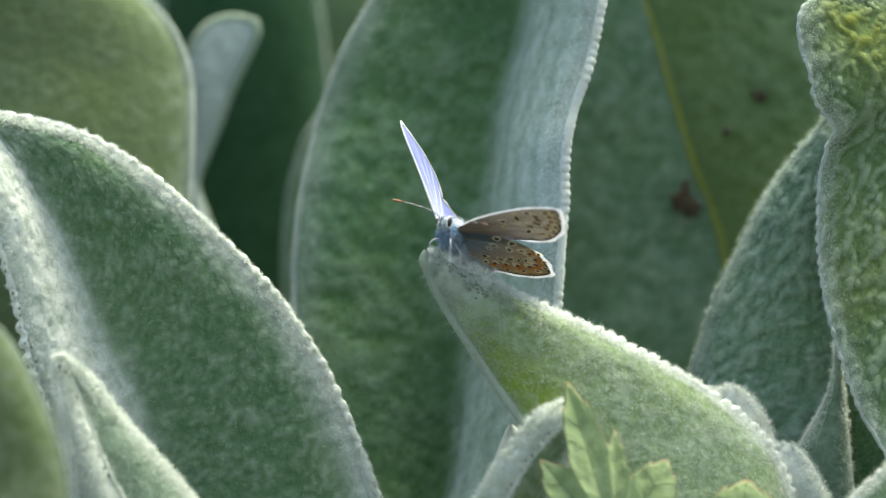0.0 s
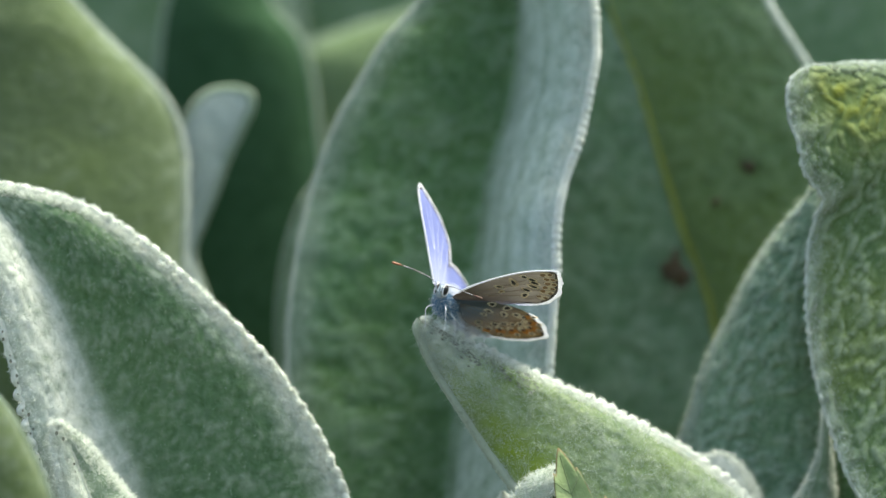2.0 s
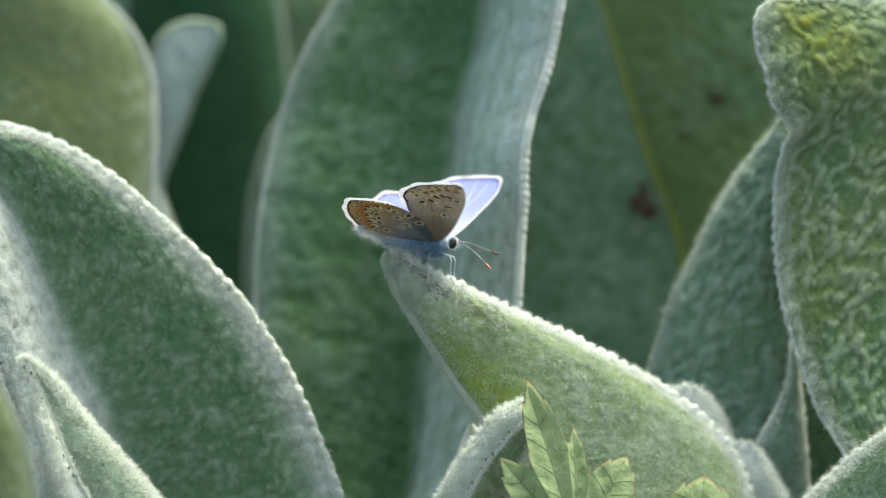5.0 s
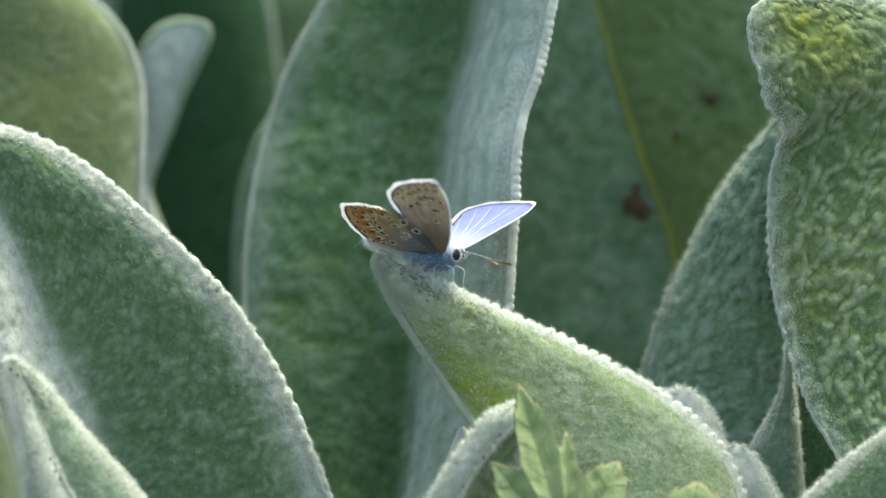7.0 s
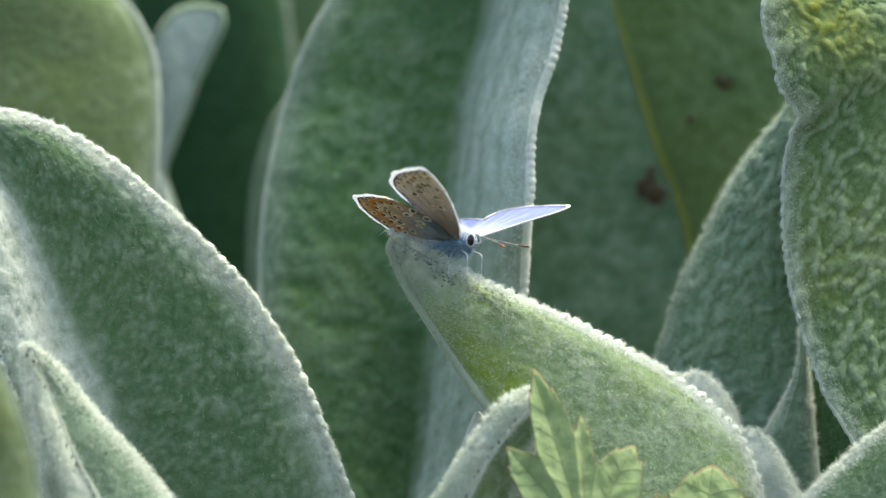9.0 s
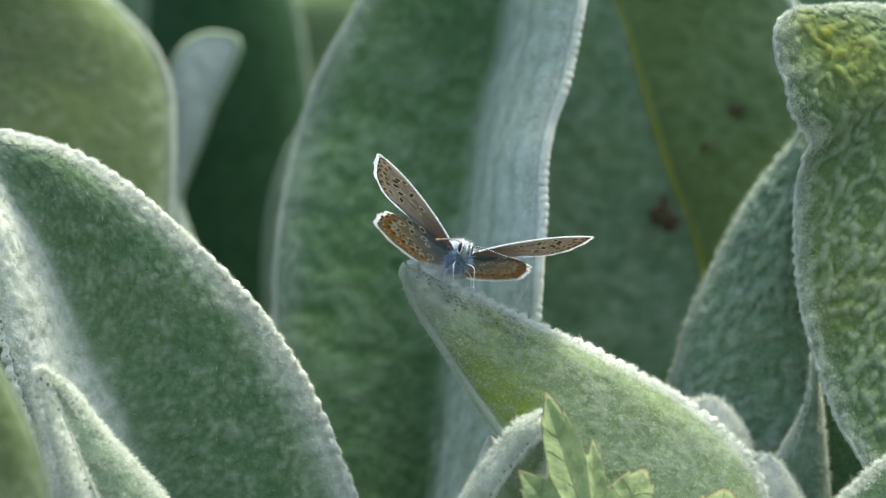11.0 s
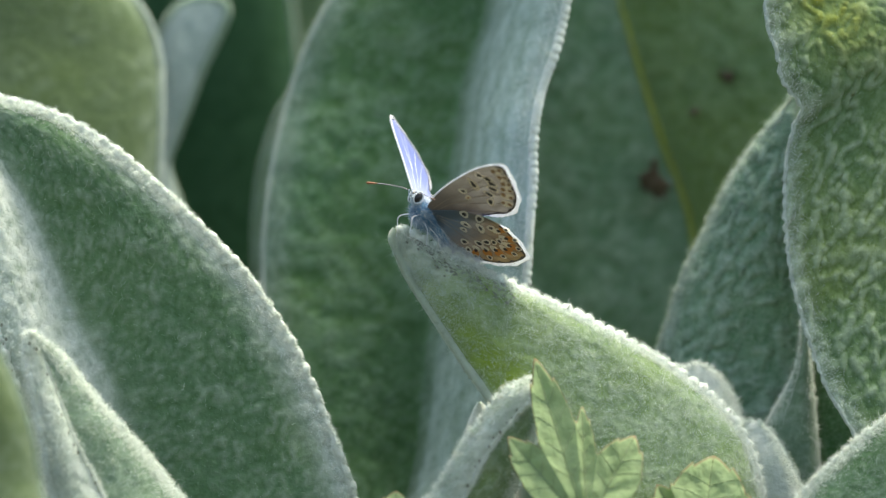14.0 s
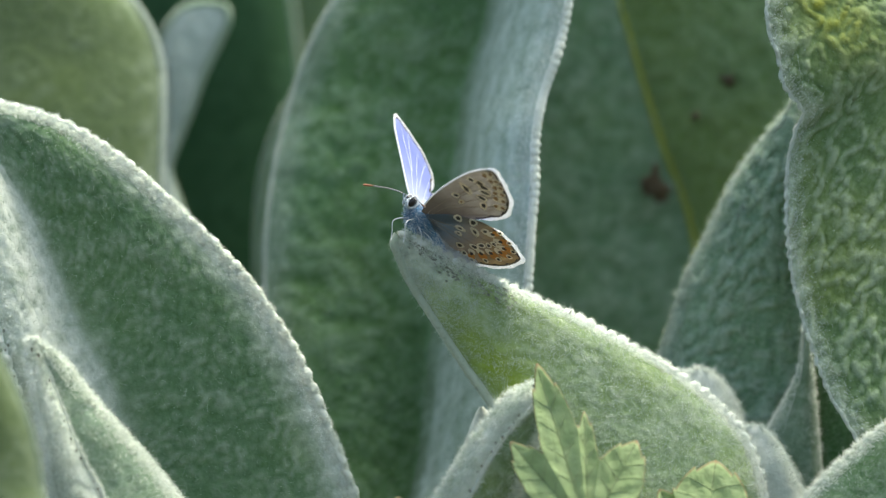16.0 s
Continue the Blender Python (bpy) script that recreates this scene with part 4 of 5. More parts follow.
def scale_material(name, stops, root_colour, root_reach, sheen, rough=0.6, translucent=0.2, passing=None):
    """Wing scales: colour graded outward from the wing root, with fine streaks."""
    m, nt, p, out = material(name)
    tc = nt.nodes.new("ShaderNodeTexCoord")
    ln = nt.nodes.new("ShaderNodeVectorMath")
    ln.operation = "LENGTH"
    nt.links.new(tc.outputs["Object"], ln.inputs[0])
    n = noise_node(nt, 500, 5, 0.65, stretch=(0.45, 1.6, 1.0))
    col = ramp(nt, n.outputs[0], stops).outputs[0]
    near = ramp(nt, ln.outputs["Value"], [(root_reach * 0.3, (1, 1, 1)), (root_reach, (0, 0, 0))]).outputs[0]
    col = mix_color(nt, near, col, root_colour)
    nt.links.new(col, p.inputs["Base Color"])
    p.inputs["Roughness"].default_value = rough
    p.inputs["Sheen Weight"].default_value = sheen
    p.inputs["Sheen Roughness"].default_value = 0.35
    fine = noise_node(nt, 5000, 2)
    b = nt.nodes.new("ShaderNodeBump")
    b.inputs["Strength"].default_value, b.inputs["Distance"].default_value = 0.25, 0.0001
    nt.links.new(fine.outputs[0], b.inputs["Height"])
    nt.links.new(b.outputs[0], p.inputs["Normal"])
    tr = nt.nodes.new("ShaderNodeBsdfTranslucent")
    if passing:
        tr.inputs[0].default_value = (*passing, 1)
    else:
        nt.links.new(col, tr.inputs[0])
    ms = nt.nodes.new("ShaderNodeMixShader")
    ms.inputs[0].default_value = translucent
    nt.links.new(p.outputs[0], ms.inputs[1])
    nt.links.new(tr.outputs[0], ms.inputs[2])
    nt.links.new(ms.outputs[0], out.inputs[0])
    return m


def plain(name, colour, rough=0.6, sheen=0.0, translucent=0.0):
    m, nt, p, out = material(name)
    n = noise_node(nt, 2500, 3)
    d = tuple(c * 0.75 for c in colour)
    nt.links.new(ramp(nt, n.outputs[0], [(0.3, d), (0.6, colour)]).outputs[0], p.inputs["Base Color"])
    p.inputs["Roughness"].default_value, p.inputs["Sheen Weight"].default_value = rough, sheen
    if translucent:
        tr = nt.nodes.new("ShaderNodeBsdfTranslucent")
        tr.inputs[0].default_value = (*colour, 1)
        ms = nt.nodes.new("ShaderNodeMixShader")
        ms.inputs[0].default_value = translucent
        nt.links.new(p.outputs[0], ms.inputs[1])
        nt.links.new(tr.outputs[0], ms.inputs[2])
        nt.links.new(ms.outputs[0], out.inputs[0])
    return m


WING_BLUE = scale_material("blue_scales", [(0.3, (0.115, 0.165, 0.48)), (0.7, (0.185, 0.245, 0.6))], (0.4, 0.46, 0.68), 0.0085, 0.35, translucent=0.24, passing=(0.44, 0.44, 0.46))
WING_GREY = scale_material("grey_brown_scales", [(0.36, (0.39, 0.33, 0.26)), (0.68, (0.71, 0.65, 0.57))], (0.145, 0.125, 0.105), 0.0125, 0.1, translucent=0.46)
WING_BROWN = scale_material("warm_brown_scales", [(0.34, (0.31, 0.19, 0.08)), (0.7, (0.6, 0.42, 0.2))], (0.11, 0.16, 0.21), 0.0125, 0.08, translucent=0.46)
FRINGE = plain("white_fringe", (0.88, 0.91, 0.96), 0.7, 0.4, 0.45)
SPOT_WHITE = plain("cream_scales", (0.97, 0.92, 0.8), 0.7, 0.2, 0.6)
SPOT_BLACK = plain("black_scales", (0.025, 0.02, 0.018), 0.6)
SPOT_ORANGE = plain("orange_scales", (0.68, 0.28, 0.05), 0.6, 0.1, 0.38)
SPOT_BUFF = plain("buff_scales", (0.93, 0.85, 0.68), 0.7, 0.2, 0.6)
SPOT_DIM = plain("umber_scales", (0.3, 0.17, 0.065), 0.6)
BORDER = plain("brown_border", (0.06, 0.045, 0.035), 0.6)
HEAD_GREY = plain("blue_grey_head", (0.36, 0.45, 0.52), 0.8, 0.4)
VEIN_PALE = plain("pale_vein", (0.55, 0.6, 0.85), 0.5)
VEIN_DARK = plain("dark_vein", (0.25, 0.19, 0.13), 0.6)
BODY_BLUE = plain("blue_grey_down", (0.075, 0.23, 0.4), 0.8, 0.35)
BODY_WHITE = plain("white_down", (0.78, 0.82, 0.87), 0.8, 0.5, 0.3)
CLUB_DARK = plain("dull_club", (0.09, 0.045, 0.03), 0.6)
EYE_BLACK = plain("black_eye", (0.008, 0.008, 0.009), 0.3)
CLUB = plain("rusty_club", (0.32, 0.12, 0.055), 0.5)


def camber(p):
    return 0.35 * math.sin(min(1.0, math.hypot(p[0], p[1]) / 17) * math.pi)


def hind_point(along, out):
    """Hindwing point from its length and its width towards the forewing, in wing coordinates."""
    along = 0.965 * along
    return (0.658 * along + 0.752 * out, -0.752 * along + 0.658 * out)


FORE_EDGE = [(0, 1.1), (1.8, 2.4), (4.5, 3.7), (8.5, 5.1), (11.6, 5.95), (14.0, 6.25), (16.1, 6.1), (16.9, 5.4), (16.9, 4.0), (16.5, 2.2), (15.8, 0.0), (15.0, -1.3), (13.6, -2.7), (12.1, -3.4), (10.6, -3.5), (6, -2.4), (2, -1.4), (0, -0.8)]
HIND_EDGE = [hind_point(*q) for q in [(0, 0.8), (3.5, 3.2), (7.5, 4.6), (10.6, 4.5), (13.2, 3.6), (15.4, 1.7), (15.8, 0.5), (15.0, -1.4), (13.6, -3.2), (11.6, -4.7), (9, -5.9), (6, -6.0), (3, -4.5), (0.5, -1.8)]]


def wing(parent, name, side, edge_pts, fringe_span, under, spots, veins, label):
    """One wing in its own plane: blue above, spotted below, white fringe along fringe_span of its outline."""
    flat = spline([(x, y, 0) for x, y in edge_pts], 120)[:, :2]
    root = np.array([0.3, 0.0])
    i0, i1 = fringe_span
    step = np.gradient(flat, axis=0)
    out_dir = unit(np.stack([-step[:, 1], step[:, 0]], axis=1))
    if np.dot(out_dir[(i0 + i1) // 2], flat[(i0 + i1) // 2] - root) < 0:
        out_dir = -out_dir
    trim = np.clip(np.minimum(np.arange(len(flat)) - i0, i1 - np.arange(len(flat))) / 8, 0, 1) * 0.5
    flat = flat - out_dir * trim[:, None]
    rings, verts, faces = 14, [], []
    n = len(flat)
    for layer, dz in ((0, 0.045), (1, -0.045)):
        for k in range(rings):
            for q in flat:
                p = root + (q - root) * (k + 0.02) / (rings - 1 + 0.02)
                verts.append((p[0] * side, p[1], camber(p) + dz))
    o = rings * n
    mats = []
    for k in range(rings - 1):
        for i in range(n - 1):
            a = k * n + i
            q = (a, a + n, a + n + 1, a + 1)
            q = q if side < 0 else q[::-1]
            faces += [q, tuple(o + v for v in q[::-1])]
            mats += [0, 1]
    for i in range(n - 1):
        a = (rings - 1) * n + i
        faces.append((a, a + 1, a + 1 + o, a + o))
        mats.append(1)
    ob = mesh_object(name, np.array(verts) * MM, faces, WING_BLUE, parent, label)
    ob.data.materials.append(under)
    ob.data.polygons.foreach_set("material_index", mats)
    # fringe and the dark line inside it
    seg = flat[i0:i1]
    tan = unit(np.gradient(seg, axis=0))
    nor = np.stack([-tan[:, 1], tan[:, 0]], axis=1)
    if np.dot(nor[len(seg) // 2], seg[len(seg) // 2] - root) < 0:
        nor = -nor
    rng = np.random.default_rng(5)
    m = len(seg)
    ease = np.minimum(1, np.minimum(np.arange(m), np.arange(m)[::-1]) / 8 + 0.25)
    for nm, lo, hi, mat, dz in (("fringe", -0.05, 0.64, FRINGE, 0.03), ("border_line", -0.26, -0.02, BORDER, 0.075)):
        jag = (0.09 * np.sin(np.arange(m) * 0.62) + rng.normal(0, 0.045, m)) * (nm == "fringe")
        notch = 1 + 0.9 * (nm == "border_line") * np.clip(np.sin(np.arange(m) * 0.8), 0, 1) ** 2
        a, b = seg + nor * (lo * notch)[:, None], seg + nor * (hi * ease + jag)[:, None]
        vs = []
        for z in (dz, -dz):
            vs += [(x * side, y, camber((x, y)) + z) for x, y in a] + [(x * side, y, camber((x, y)) + z) for x, y in b]
        fs = []
        for i in range(m - 1):
            fs += [(i, i + 1, m + i + 1, m + i), (2 * m + i, 3 * m + i, 3 * m + i + 1, 2 * m + i + 1), (m + i, m + i + 1, 3 * m + i + 1, 3 * m + i)]
        mesh_object(nm, np.array(vs) * MM, fs, mat, ob)
    if under is WING_GREY:
        lead = flat[4:i0 + 6]
        tv, tf = tube([(x * side * MM, y * MM, camber((x, y)) * MM) for x, y in lead], np.linspace(0.14, 0.12, len(lead)) * MM, 6)
        mesh_object("leading_edge", tv, tf, FRINGE, ob)
    if under is WING_BROWN:
        # pale silky hair along the inner margin
        k = rng.integers(86, 114, 1500)
        t_ = rng.random(1500)[:, None]
        edge = flat[k] * (1 - t_) + flat[k + 1] * t_ - out_dir[k] * (rng.random(1500)[:, None] * 1.3)
        aim = unit(np.concatenate([out_dir[k] + 0.25 * unit(flat[k]) + rng.normal(0, 0.2, (1500, 2)), rng.normal(-0.12, 0.12, (1500, 1))], axis=1))
        stem = np.array([(x, y, camber((x, y)) - 0.06) for x, y in edge])
        hv, hf = hairs(stem * (side, 1, 1), aim * (side, 1, 1), 0.9 + 0.8 * rng.random(1500), np.full(1500, 0.022), rng)
        tagged(mesh_object("margin_down", hv * MM, hf, BODY_WHITE, ob), kind="stuff")
    # eye spots and lunules on the underside
    palette = (SPOT_WHITE, SPOT_BLACK, SPOT_ORANGE, SPOT_DIM, SPOT_BUFF)
    for nth, (x, y, ring_r, core_r, stretch, turn, which) in enumerate(spots):
        vs, fs, used = [], [], []
        ca, sa = math.cos(turn), math.sin(turn)
        for r, reach, mat_i, dz in ((ring_r * (1.2 if core_r else 1.3) + 0.05, 1 + (stretch - 1) * 0.75, which[0], -0.055), (core_r * 1.22, stretch, which[1], -0.07)):
            if mat_i is None or r <= 0:
                continue
            b0, k = len(vs), 14
            for j in range(k):
                t = 2 * math.pi * j / k
                lump = 1 + 0.09 * math.sin(3 * t + 5 * x) + 0.07 * math.sin(2 * t + 7 * y)
                ex, ey = r * reach * math.cos(t) * lump, r * math.sin(t) * lump
                px, py = x + ex * ca - ey * sa, y + ex * sa + ey * ca
                vs.append((px * side, py, camber((px, py)) + dz - 0.0035 * nth))
            fs.append(tuple(range(b0, b0 + k)))
            used.append(palette[mat_i])
        sp = mesh_object("spot", np.array(vs) * MM, fs, used[0], ob, smooth=False)
        if len(used) > 1:
            sp.data.materials.append(used[1])
            sp.data.polygons.foreach_set("material_index", [0, 1])
    for (x0, y0), (x1, y1) in veins:
        line = [(side * (x0 + (x1 - x0) * t), y0 + (y1 - y0) * t + 0.25 * math.sin(t * 3.1)) for t in np.linspace(0, 1, 12)]
        for nm, dz, mat, r in (("vein", 0.05, VEIN_PALE, 0.045), ("vein_below", -0.05, VEIN_DARK, 0.04)):
            tv, tf = tube([(x * MM, y * MM, (camber((x, y)) + dz) * MM) for x, y in line], np.linspace(r, r * 0.6, 12) * MM, 5)
            mesh_object(nm, tv, tf, mat, ob)
    return ob


def ellipsoid(name, centre, radii, mat, parent, turn=0.0, n=20, taper=0.0):
    vs, fs = [], []
    for i in range(n + 1):
        th = math.pi * i / n
        for j in range(n):
            ph = 2 * math.pi * j / n
            y = math.cos(th)
            k = math.sin(th) * (1 + taper * y)
            x, z = k * math.cos(ph) * radii[0], k * math.sin(ph) * radii[2]
            yy = y * radii[1]
            vs.append((centre[0] + x, centre[1] + yy * math.cos(turn) - z * math.sin(turn), centre[2] + yy * math.sin(turn) + z * math.cos(turn)))
    for i in range(n):
        for j in range(n):
            a, b = i * n + j, i * n + (j + 1) % n
            fs.append((a, b, b + n, a + n))
    return mesh_object(name, np.array(vs) * MM, fs, mat, parent)


def down(name, centre, radii, count, length, mat, parent, back=0.5, seed=3, turn=0.0, clear=2.0, above=-2.0):
    rng = np.random.default_rng(seed)
    d = unit(rng.normal(size=(count, 3)))
    d = d[(np.abs(d[:, 0]) < clear) & (d[:, 2] > above)]
    count = len(d)
    local = d * np.array(radii)
    ct, st = math.cos(turn), math.sin(turn)
    rt = np.array([[1, 0, 0], [0, ct, -st], [0, st, ct]])
    root = local @ rt.T + np.array(centre)
    dd = unit(d @ rt.T + np.array([0, -back, 0.0]) + rng.normal(0, 0.25, (count, 3)))
    hv, hf = hairs(root, dd, length * (0.5 + 0.8 * rng.random(count)), np.full(count, 0.014), rng)
    return tagged(mesh_object(name, hv * MM, hf, mat, parent), kind="stuff")


def butterfly():
    legs, feelers = [], []
    ob = tagged(new("butterfly"), "small blue butterfly with spotted brown wing undersides and white fringes", "butterfly")
    thorax = ellipsoid("thorax", (0, 0.6, 0.1), (1.35, 2.5, 1.45), BODY_BLUE, ob)
    down("thorax_down", (0, 0.6, 0.1), (1.3, 2.4, 1.4), 2600, 1.1, BODY_WHITE, thorax, 0.45, 3, above=0.35)
    ruff = ellipsoid("ruff", (0, -0.1, 1.0), (1.35, 2.1, 1.4), BODY_WHITE, ob)
    down("ruff_down", (0, -0.1, 1.0), (1.3, 2.0, 1.35), 8000, 0.75, BODY_WHITE, ruff, 0.5, 5, above=-0.1)
    down("breast_down", (0, 0.8, -0.2), (1.3, 2.2, 1.4), 5600, 0.65, BODY_BLUE, thorax, 0.4, 4)
    down("pale_breast_down", (0, 0.8, -0.35), (1.3, 2.2, 1.4), 1700, 0.72, BODY_WHITE, thorax, 0.3, 9, above=-3.0)
    abdomen = ellipsoid("abdomen", (0, -3.0, -0.2), (0.9, 3.5, 0.95), BODY_BLUE, ob, 0.04, taper=0.25)
    down("abdomen_down", (0, -3.0, -0.2), (0.85, 3.4, 0.9), 2200, 0.7, BODY_WHITE, abdomen, 1.2, 6, 0.04)
    head = ellipsoid("head", (0, 3.5, 0.4), (0.95, 0.85, 0.95), HEAD_GREY, ob)
    down("head_down", (0, 3.45, 0.4), (0.85, 0.75, 0.85), 900, 0.45, HEAD_GREY, head, 0.2, 7, clear=0.55)
    for s in (1, -1):
        eye = ellipsoid("eye", (0.64 * s, 3.9, 0.55), (0.46, 0.6, 0.8), EYE_BLACK, head)
        ring = [(s * (0.74 - 0.12 * math.cos(t)), 3.88 + 0.66 * math.cos(t), 0.55 + 0.93 * math.sin(t)) for t in np.linspace(0, 2 * math.pi, 24)]
        tv, tf = tube(np.array(ring) * MM, np.full(24, 0.1) * MM, 6)
        mesh_object("eye_ring", tv, tf, BODY_WHITE, head)
        palp = spline([(0.25 * s, 3.9, -0.1), (0.3 * s, 4.6, 0.0), (0.32 * s, 5.1, 0.35), (0.3 * s, 5.3, 0.75)], 12)
        tv, tf = tube(palp * MM, np.linspace(0.14, 0.07, 12) * MM, 6)
        mesh_object("palp", tv, tf, HEAD_GREY, head)
        # banded antenna with a rusty club
        line = spline([(0.3 * s, 4.0, 0.85), (2.0 * s, 5.0, 0.8), (4.4 * s, 6.2 if s > 0 else 5.6, -0.1 + 0.3 * (s < 0)), (6.8 * s if s > 0 else -7.6, 7.4 if s > 0 else 5.9, -1.4 + 1.0 * (s < 0))], 61)
        stem = line[0].copy()
        line = line - stem
        tv, tf = tube(line[:49] * MM, np.full(49, 0.075) * MM, 6)
        ant = mesh_object("antenna", tv, tf, FRINGE, ob)
        ant.data.materials.append(SPOT_BLACK)
        ant.data.polygons.foreach_set("material_index", [int((i // 6) % 3 > 0) if i // 6 < 48 else 0 for i in range(len(ant.data.polygons))])
        tv, tf = tube(line[48:] * MM, np.interp(np.linspace(0, 1, 13), [0, 0.4, 0.85, 1], [0.07, 0.17, 0.17, 0.05]) * MM, 8)
        mesh_object("club", tv, tf, CLUB if s > 0 else CLUB_DARK, ant)
        feelers.append((ant, stem, s))
        for hip, knee, foot in (((0.6, 1.9, -0.9), (0.9, 2.0, -0.7), (0.9, 2.1, -3.6)), ((0.7, 0.8, -1.0), (1.2, 0.1, -1.4), (1.3, 0.1, -3.7)), ((0.7, -0.5, -1.0), (1.1, -0.9, -1.2), (1.4, -1.7, -3.3))):
            knee, foot = np.array(knee) * (s, 1, 1), np.array(foot) * (s, 1, 1)
            path = spline([(0, 0, 0), knee, knee * 0.4 + foot * 0.6, foot], 16)
            tv, tf = tube(path * MM, np.interp(np.linspace(0, 1, 16), [0, 0.4, 1], [0.1, 0.065, 0.04]) * MM, 6)
            legs.append((mesh_object("leg", tv, tf, BODY_WHITE, ob), (hip[0] * s, hip[1], hip[2])))
    W, B, O, D, F = 0, 1, 2, 3, 4
    fore_spots = [(9.7, 3.3, 0.46, 0.2, 3.0, -1.5, (F, B)), (11.7, 4.75, 0.44, 0.24, 1.3, -0.9, (W, B)), (12.6, 3.8, 0.44, 0.27, 1.5, -0.9, (F, B)), (12.7, 2.85, 0.42, 0.25, 1.9, -0.9, (F, B)),
                  (12.2, 1.85, 0.42, 0.25, 2.1, -0.9, (F, B)), (11.0, 1.0, 0.42, 0.25, 1.8, -1.0, (F, B)), (10.3, -0.4, 0.46, 0.25, 1.6, -2.0, (F, B)), (7.3, 2.5, 0.42, 0.2, 1.5, -0.6, (W, B)),
                  (7.3, 1.1, 0.36, 0.16, 1.2, 0.4, (F, D))]
    for k, (x, y, xo, yo) in enumerate([(14.6, 5.1, 15.6, 5.1), (14.8, 3.8, 15.6, 3.6), (14.6, 2.5, 15.4, 2.2), (13.9, 1.5, 14.8, 1.0), (13.3, 0.5, 14.1, -0.3), (12.3, -0.9, 13.1, -1.5)]):
        fore_spots += [((x + xo) / 2, (y + yo) / 2, 0.46, 0.0, 1.7, -0.3, (F, None)), (x - 0.05, y, 0.27 if k < 5 else 0.2, 0.0, 1.05, -1.0, (D, None)), (xo, yo, 0.2, 0.0, 1.15, -1.2, (D, None))]
    hind = []
    for al, ou, r, q, st in ((4.6, 3.2, 0.52, 0.27, 1.3), (6.9, 3.75, 0.55, 0.3, 1.3), (5.4, 1.1, 0.46, 0.16, 1.6), (7.6, 1.8, 0.5, 0.2, 1.7), (9.0, 3.0, 0.48, 0.22, 1.2), (6.2, -2.9, 0.48, 0.26, 1.2), (5.4, -0.2, 0.4, 0.15, 1.2),
                          (8.3, -1.7, 0.5, 0.28, 1.2), (9.2, -0.6, 0.46, 0.26, 1.3), (10.2, 0.2, 0.36, 0.22, 1.3), (10.9, 1.1, 0.38, 0.2, 1.4), (11.0, 2.0, 0.36, 0.2, 1.4), (7.2, -4.2, 0.42, 0.2, 1.2)):
        hind.append((*hind_point(al, ou), r, q, st, al, (W, B)))
    for al, ou, r in ((10.6, 3.75, 0.52), (12.2, 2.8, 0.66), (13.1, 1.5, 0.6), (12.8, 0.1, 0.66), (11.5, -1.4, 0.68), (10.0, -2.8, 0.66), (8.4, -4.0, 0.55)):
        ux, uy = (al - 7.5) / math.hypot(al - 7.5, ou), ou / math.hypot(al - 7.5, ou)
        face = math.atan2(uy, ux) - 0.86
        hind.append((*hind_point(al - 0.95 * ux, ou - 0.95 * uy), 0.42, 0.0, 1.3, face, (W, None)))
        hind.append((*hind_point(al - 0.62 * ux, ou - 0.62 * uy), 0.0, 0.3, 0.8, face + 1.57, (None, B)))
        hind.append((*hind_point(al, ou), r * 0.76, 0.0, 1.1, face, (O, None)))
        hind.append((*hind_point(al + 0.85 * ux, ou + 0.85 * uy), 0.36, 0.21, 1.1, face, (F, B)))
    fore_veins = [((0.8, 0.6), (7.6, 2.2)), ((7.4, 2.2), (15.2, 4.6)), ((7.4, 2.0), (15.6, 2.8)), ((7.6, 0.9), (14.4, 0.2)), ((5.0, 0.2), (13.4, -1.6)), ((0.8, 0.1), (7.6, 0.7)), ((1.5, -0.7), (11.6, -2.9))]
    hind_veins = [(hind_point(1, 0.3), hind_point(7, 0.9)), (hind_point(6.8, 0.9), hind_point(14.8, 0.9)), (hind_point(1, 0), hind_point(7, -1.0)), (hind_point(6.8, -1), hind_point(14.4, -2.0)), (hind_point(1, -0.3), hind_point(12, -4.0))]
    parts = {}
    for s, nm in ((1, "right"), (-1, "left")):
        parts[nm, "fore"] = wing(ob, nm + "_forewing", s, FORE_EDGE, (48, 98), WING_GREY, fore_spots, fore_veins, "blue forewing, grey-brown and spotted below")
        parts[nm, "hind"] = wing(ob, nm + "_hindwing", s, HIND_EDGE, (34, 104), WING_BROWN, hind, hind_veins, "hindwing with orange lunules below")
    return ob, parts, legs, feelers


insect, wings, legs, feelers = butterfly()

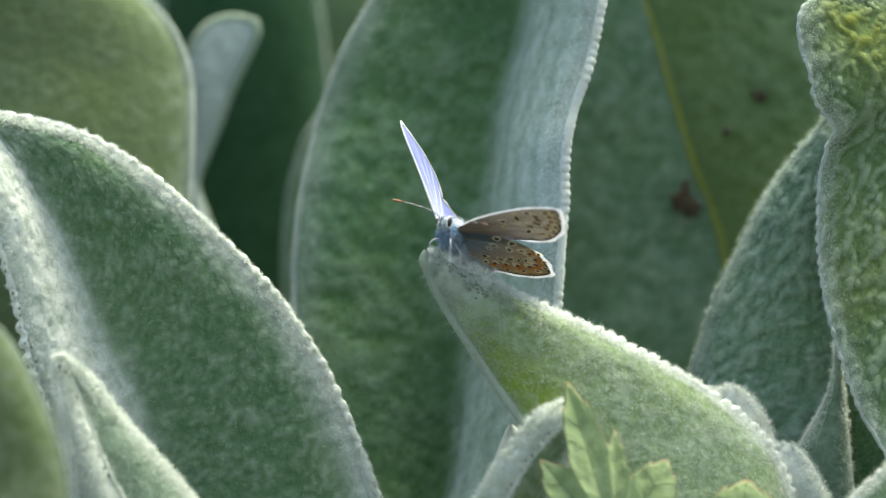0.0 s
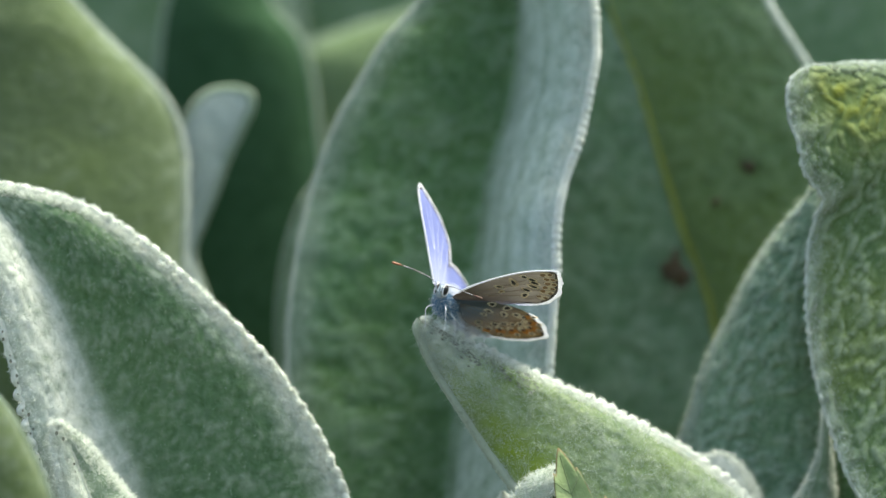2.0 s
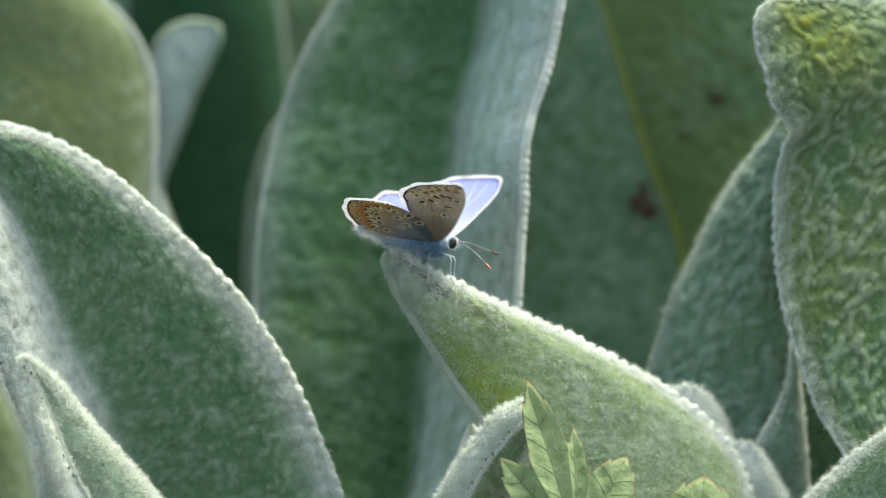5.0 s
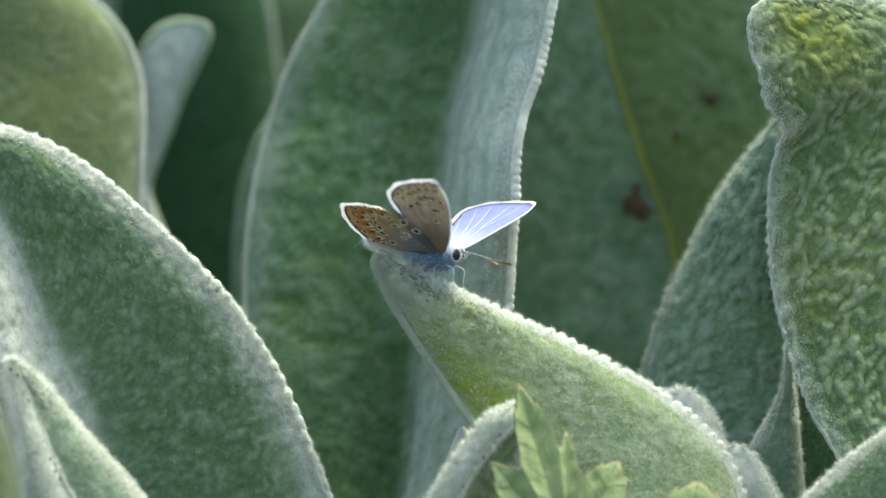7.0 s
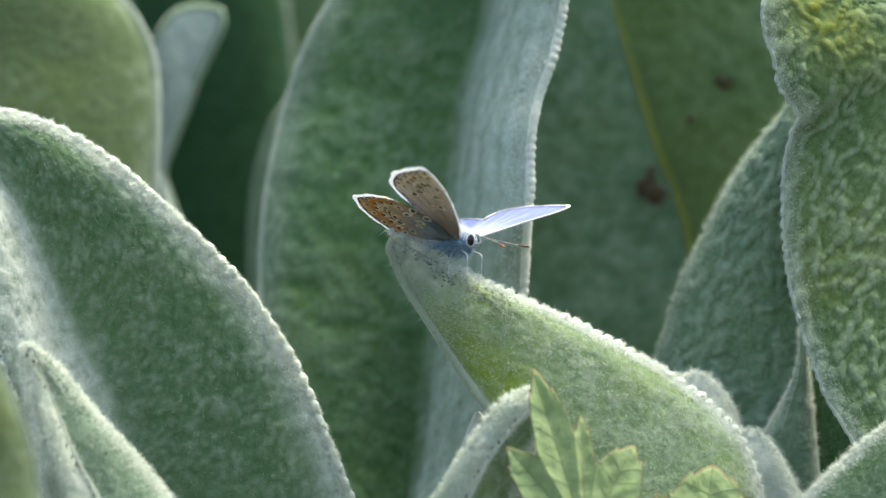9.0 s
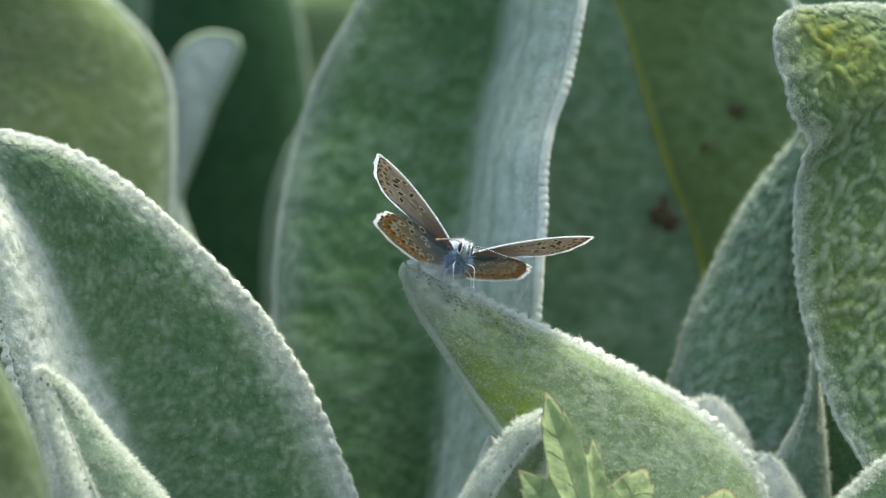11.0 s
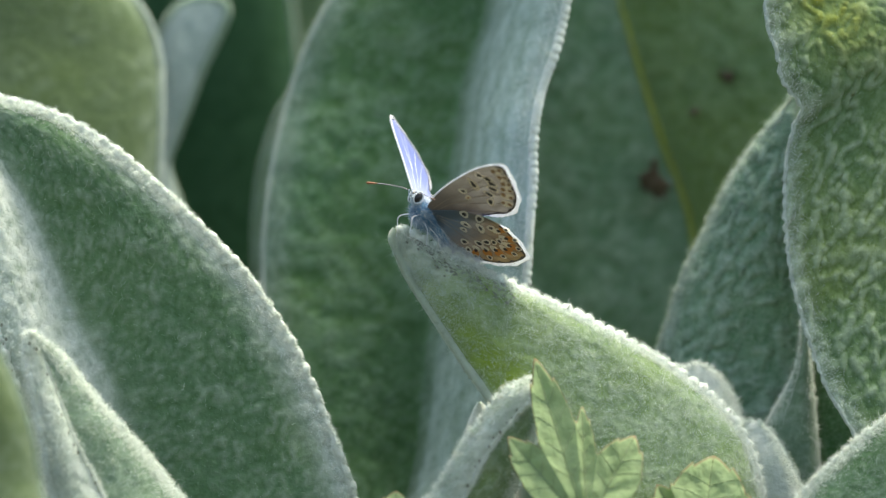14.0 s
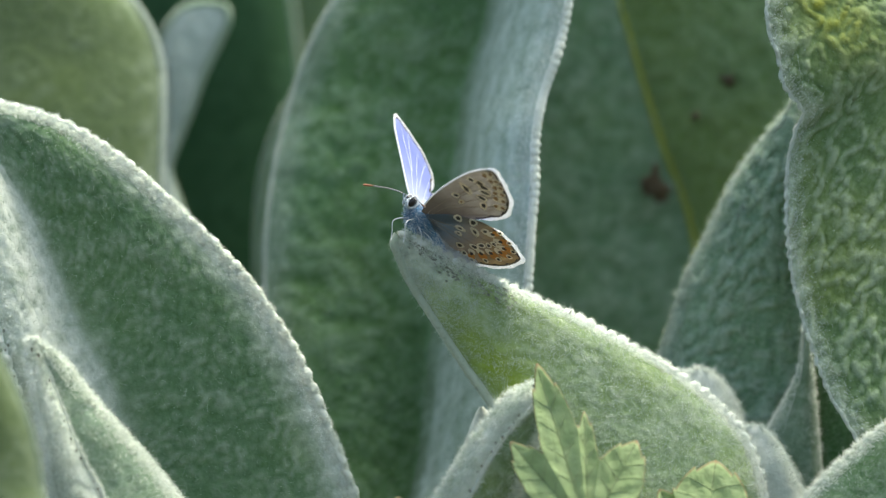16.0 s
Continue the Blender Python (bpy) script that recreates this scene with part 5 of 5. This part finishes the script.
# what moves: the butterfly turns on its leaf and opens and closes its wings ---
TURNS = [
    # seconds, turn, pitch, roll, x, z, right wings raised, left wings raised
    (0.0, 158.7, 29.7, -5.6, -2.90, 163.77, 59.2, 7.0),
    (0.5, 158.8, 29.8, -5.4, -2.84, 163.66, 52.7, 6.2),
    (1.0, 159.8, 28.9, -4.3, -3.00, 163.97, 54.8, 8.3),
    (1.5, 161.7, 30.2, -11.0, -2.96, 164.02, 62.1, 10.3),
    (2.0, 161.1, 28.6, -12.9, -2.55, 164.02, 64.0, 18.3),
    (2.3, 166.2, 23.9, -11.5, -1.52, 164.69, 62.2, 22.2),
    (2.5, 171.1, 25.2, -7.1, -2.70, 163.69, 42.5, 9.5),
    (2.7, 178.1, 26.6, -6.9, -2.71, 163.06, 59.8, 20.1),
    (3.0, 192.9, 12.6, -6.0, -2.51, 163.43, 21.1, 17.4),
    (3.3, 211.3, 1.0, -6.0, -1.76, 163.97, 47.6, 38.8),
    (3.5, 217.4, 2.3, -5.7, -2.21, 163.64, 33.6, 29.1),
    (4.0, 222.9, -4.1, -6.8, -1.87, 163.66, 39.7, 39.0),
    (4.5, 229.0, -9.3, -9.6, -0.51, 163.74, 48.3, 47.4),
    (5.0, 259.2, -6.7, -3.3, -1.00, 163.20, 27.5, 39.7),
    (5.2, 264.0, -5.1, -1.8, -1.53, 164.15, 32.1, 48.6),
    (7.3, 240.1, -4.2, 2.2, 1.87, 161.53, 39.7, 20.5),
    (7.5, 240.0, -2.9, 3.5, 2.02, 161.64, 35.0, 17.0),
    (8.0, 234.4, -3.9, 3.2, 2.09, 161.14, 37.1, 13.3),
    (8.5, 232.3, -1.7, 2.4, 1.80, 161.24, 31.7, 12.6),
    (9.0, 229.3, -2.2, 1.6, 2.00, 161.52, 38.7, 15.5),
    (9.5, 218.2, -0.5, 2.5, 1.78, 161.81, 45.7, 17.8),
    (9.7, 213.1, 4.4, 0.0, 1.56, 161.86, 40.8, 10.2),
    (11.8, 186.2, 18.6, -18.0, 0.18, 163.08, 33.2, 23.2),
    (12.5, 170.0, 27.3, -14.9, -0.75, 163.30, 35.1, 22.6),
    (13.0, 157.4, 39.2, -13.3, -1.22, 163.42, 38.7, 23.2),
    (13.5, 145.0, 40.1, -13.8, -1.66, 163.61, 35.8, 22.8),
    (14.0, 134.1, 42.5, -12.3, -1.91, 163.58, 37.8, 24.2),
    (14.5, 127.4, 43.6, -11.5, -2.27, 163.96, 36.7, 24.0),
    (15.0, 125.8, 44.2, -14.4, -2.52, 163.78, 37.3, 28.2),
    (15.5, 126.9, 43.9, -14.6, -2.58, 163.57, 35.3, 27.2),
    (16.0, 132.2, 41.6, -16.0, -2.84, 163.79, 38.4, 28.1),
]


def motions():
    walk(insect, [(t, Matrix.Translation((x * MM, 0.0008, z * MM)) @ pose(0, 0, 0, 0, 0, turn) @ pose(0, 0, 0, pitch) @ pose(0, 0, 0, 0, roll)) for t, turn, pitch, roll, x, z, r, l in TURNS])
    hx, hy, hz = (v * MM for v in HINGE)
    for kind, lag in (("fore", 0.0), ("hind", 4.0)):
        walk(wings["right", kind], [(row[0], pose(hx, hy, hz - 0.0002 * (kind == "hind"), 0, -row[6] + lag) @ pose(0, 0, 0, float(np.interp(row[0], [0, 0.5, 1.0, 1.5, 2.0, 2.3, 2.7], [-6, -5, -4, -11, -9, -5, 0])), 0, float(np.interp(row[0], [0, 0.5, 1.0, 1.5, 2.0, 2.3, 2.7], [-4, -1, -1, -8, -9, -5, 0])) + (kind == "hind") * float(np.interp(row[0], [2.0, 2.5, 3.0, 3.3, 9.7, 12.0, 12.5, 13.0, 14.0], [0, -6, -3, 0, 0, 1, -8, -6, 0])))) for row in TURNS])
        walk(wings["left", kind], [(row[0], pose(-hx, hy, hz - 0.0002 * (kind == "hind"), 0, row[7] - lag) @ pose(0, 0, 0, 0, 0, (kind == "hind") * float(np.interp(row[0], [2.7, 3.3, 5.2, 7.3, 9.7, 11.8], [0, -5, -5, -3, -3, 0])))) for row in TURNS])

    for feeler, stem, s in feelers:
        walk(feeler, [(row[0], pose(stem[0] * MM, stem[1] * MM, stem[2] * MM, float(np.interp(row[0], [2.7, 3.5, 4.5, 5.0, 5.2, 7.3, 9.7, 11.8], [0, 20, 20, -22, -22, 20, 20, 0] if s > 0 else [0, 0, 0, 10, 10, 0, 0, 0])), -24 * float(np.interp(row[0], [0, 2.3, 3.0], [s > 0, s > 0, 0])), s * float(np.interp(row[0], [2.7, 3.5, 9.7, 11.8], [0, 45 if s > 0 else 32, 45 if s > 0 else 32, 0])))) for row in TURNS])
    for leg, (x, y, z) in legs:
        walk(leg, [(row[0], pose(x * MM, y * MM, z * MM, -row[2] * 0.85, -row[3] * 0.8, 0)) for row in TURNS])


motions()
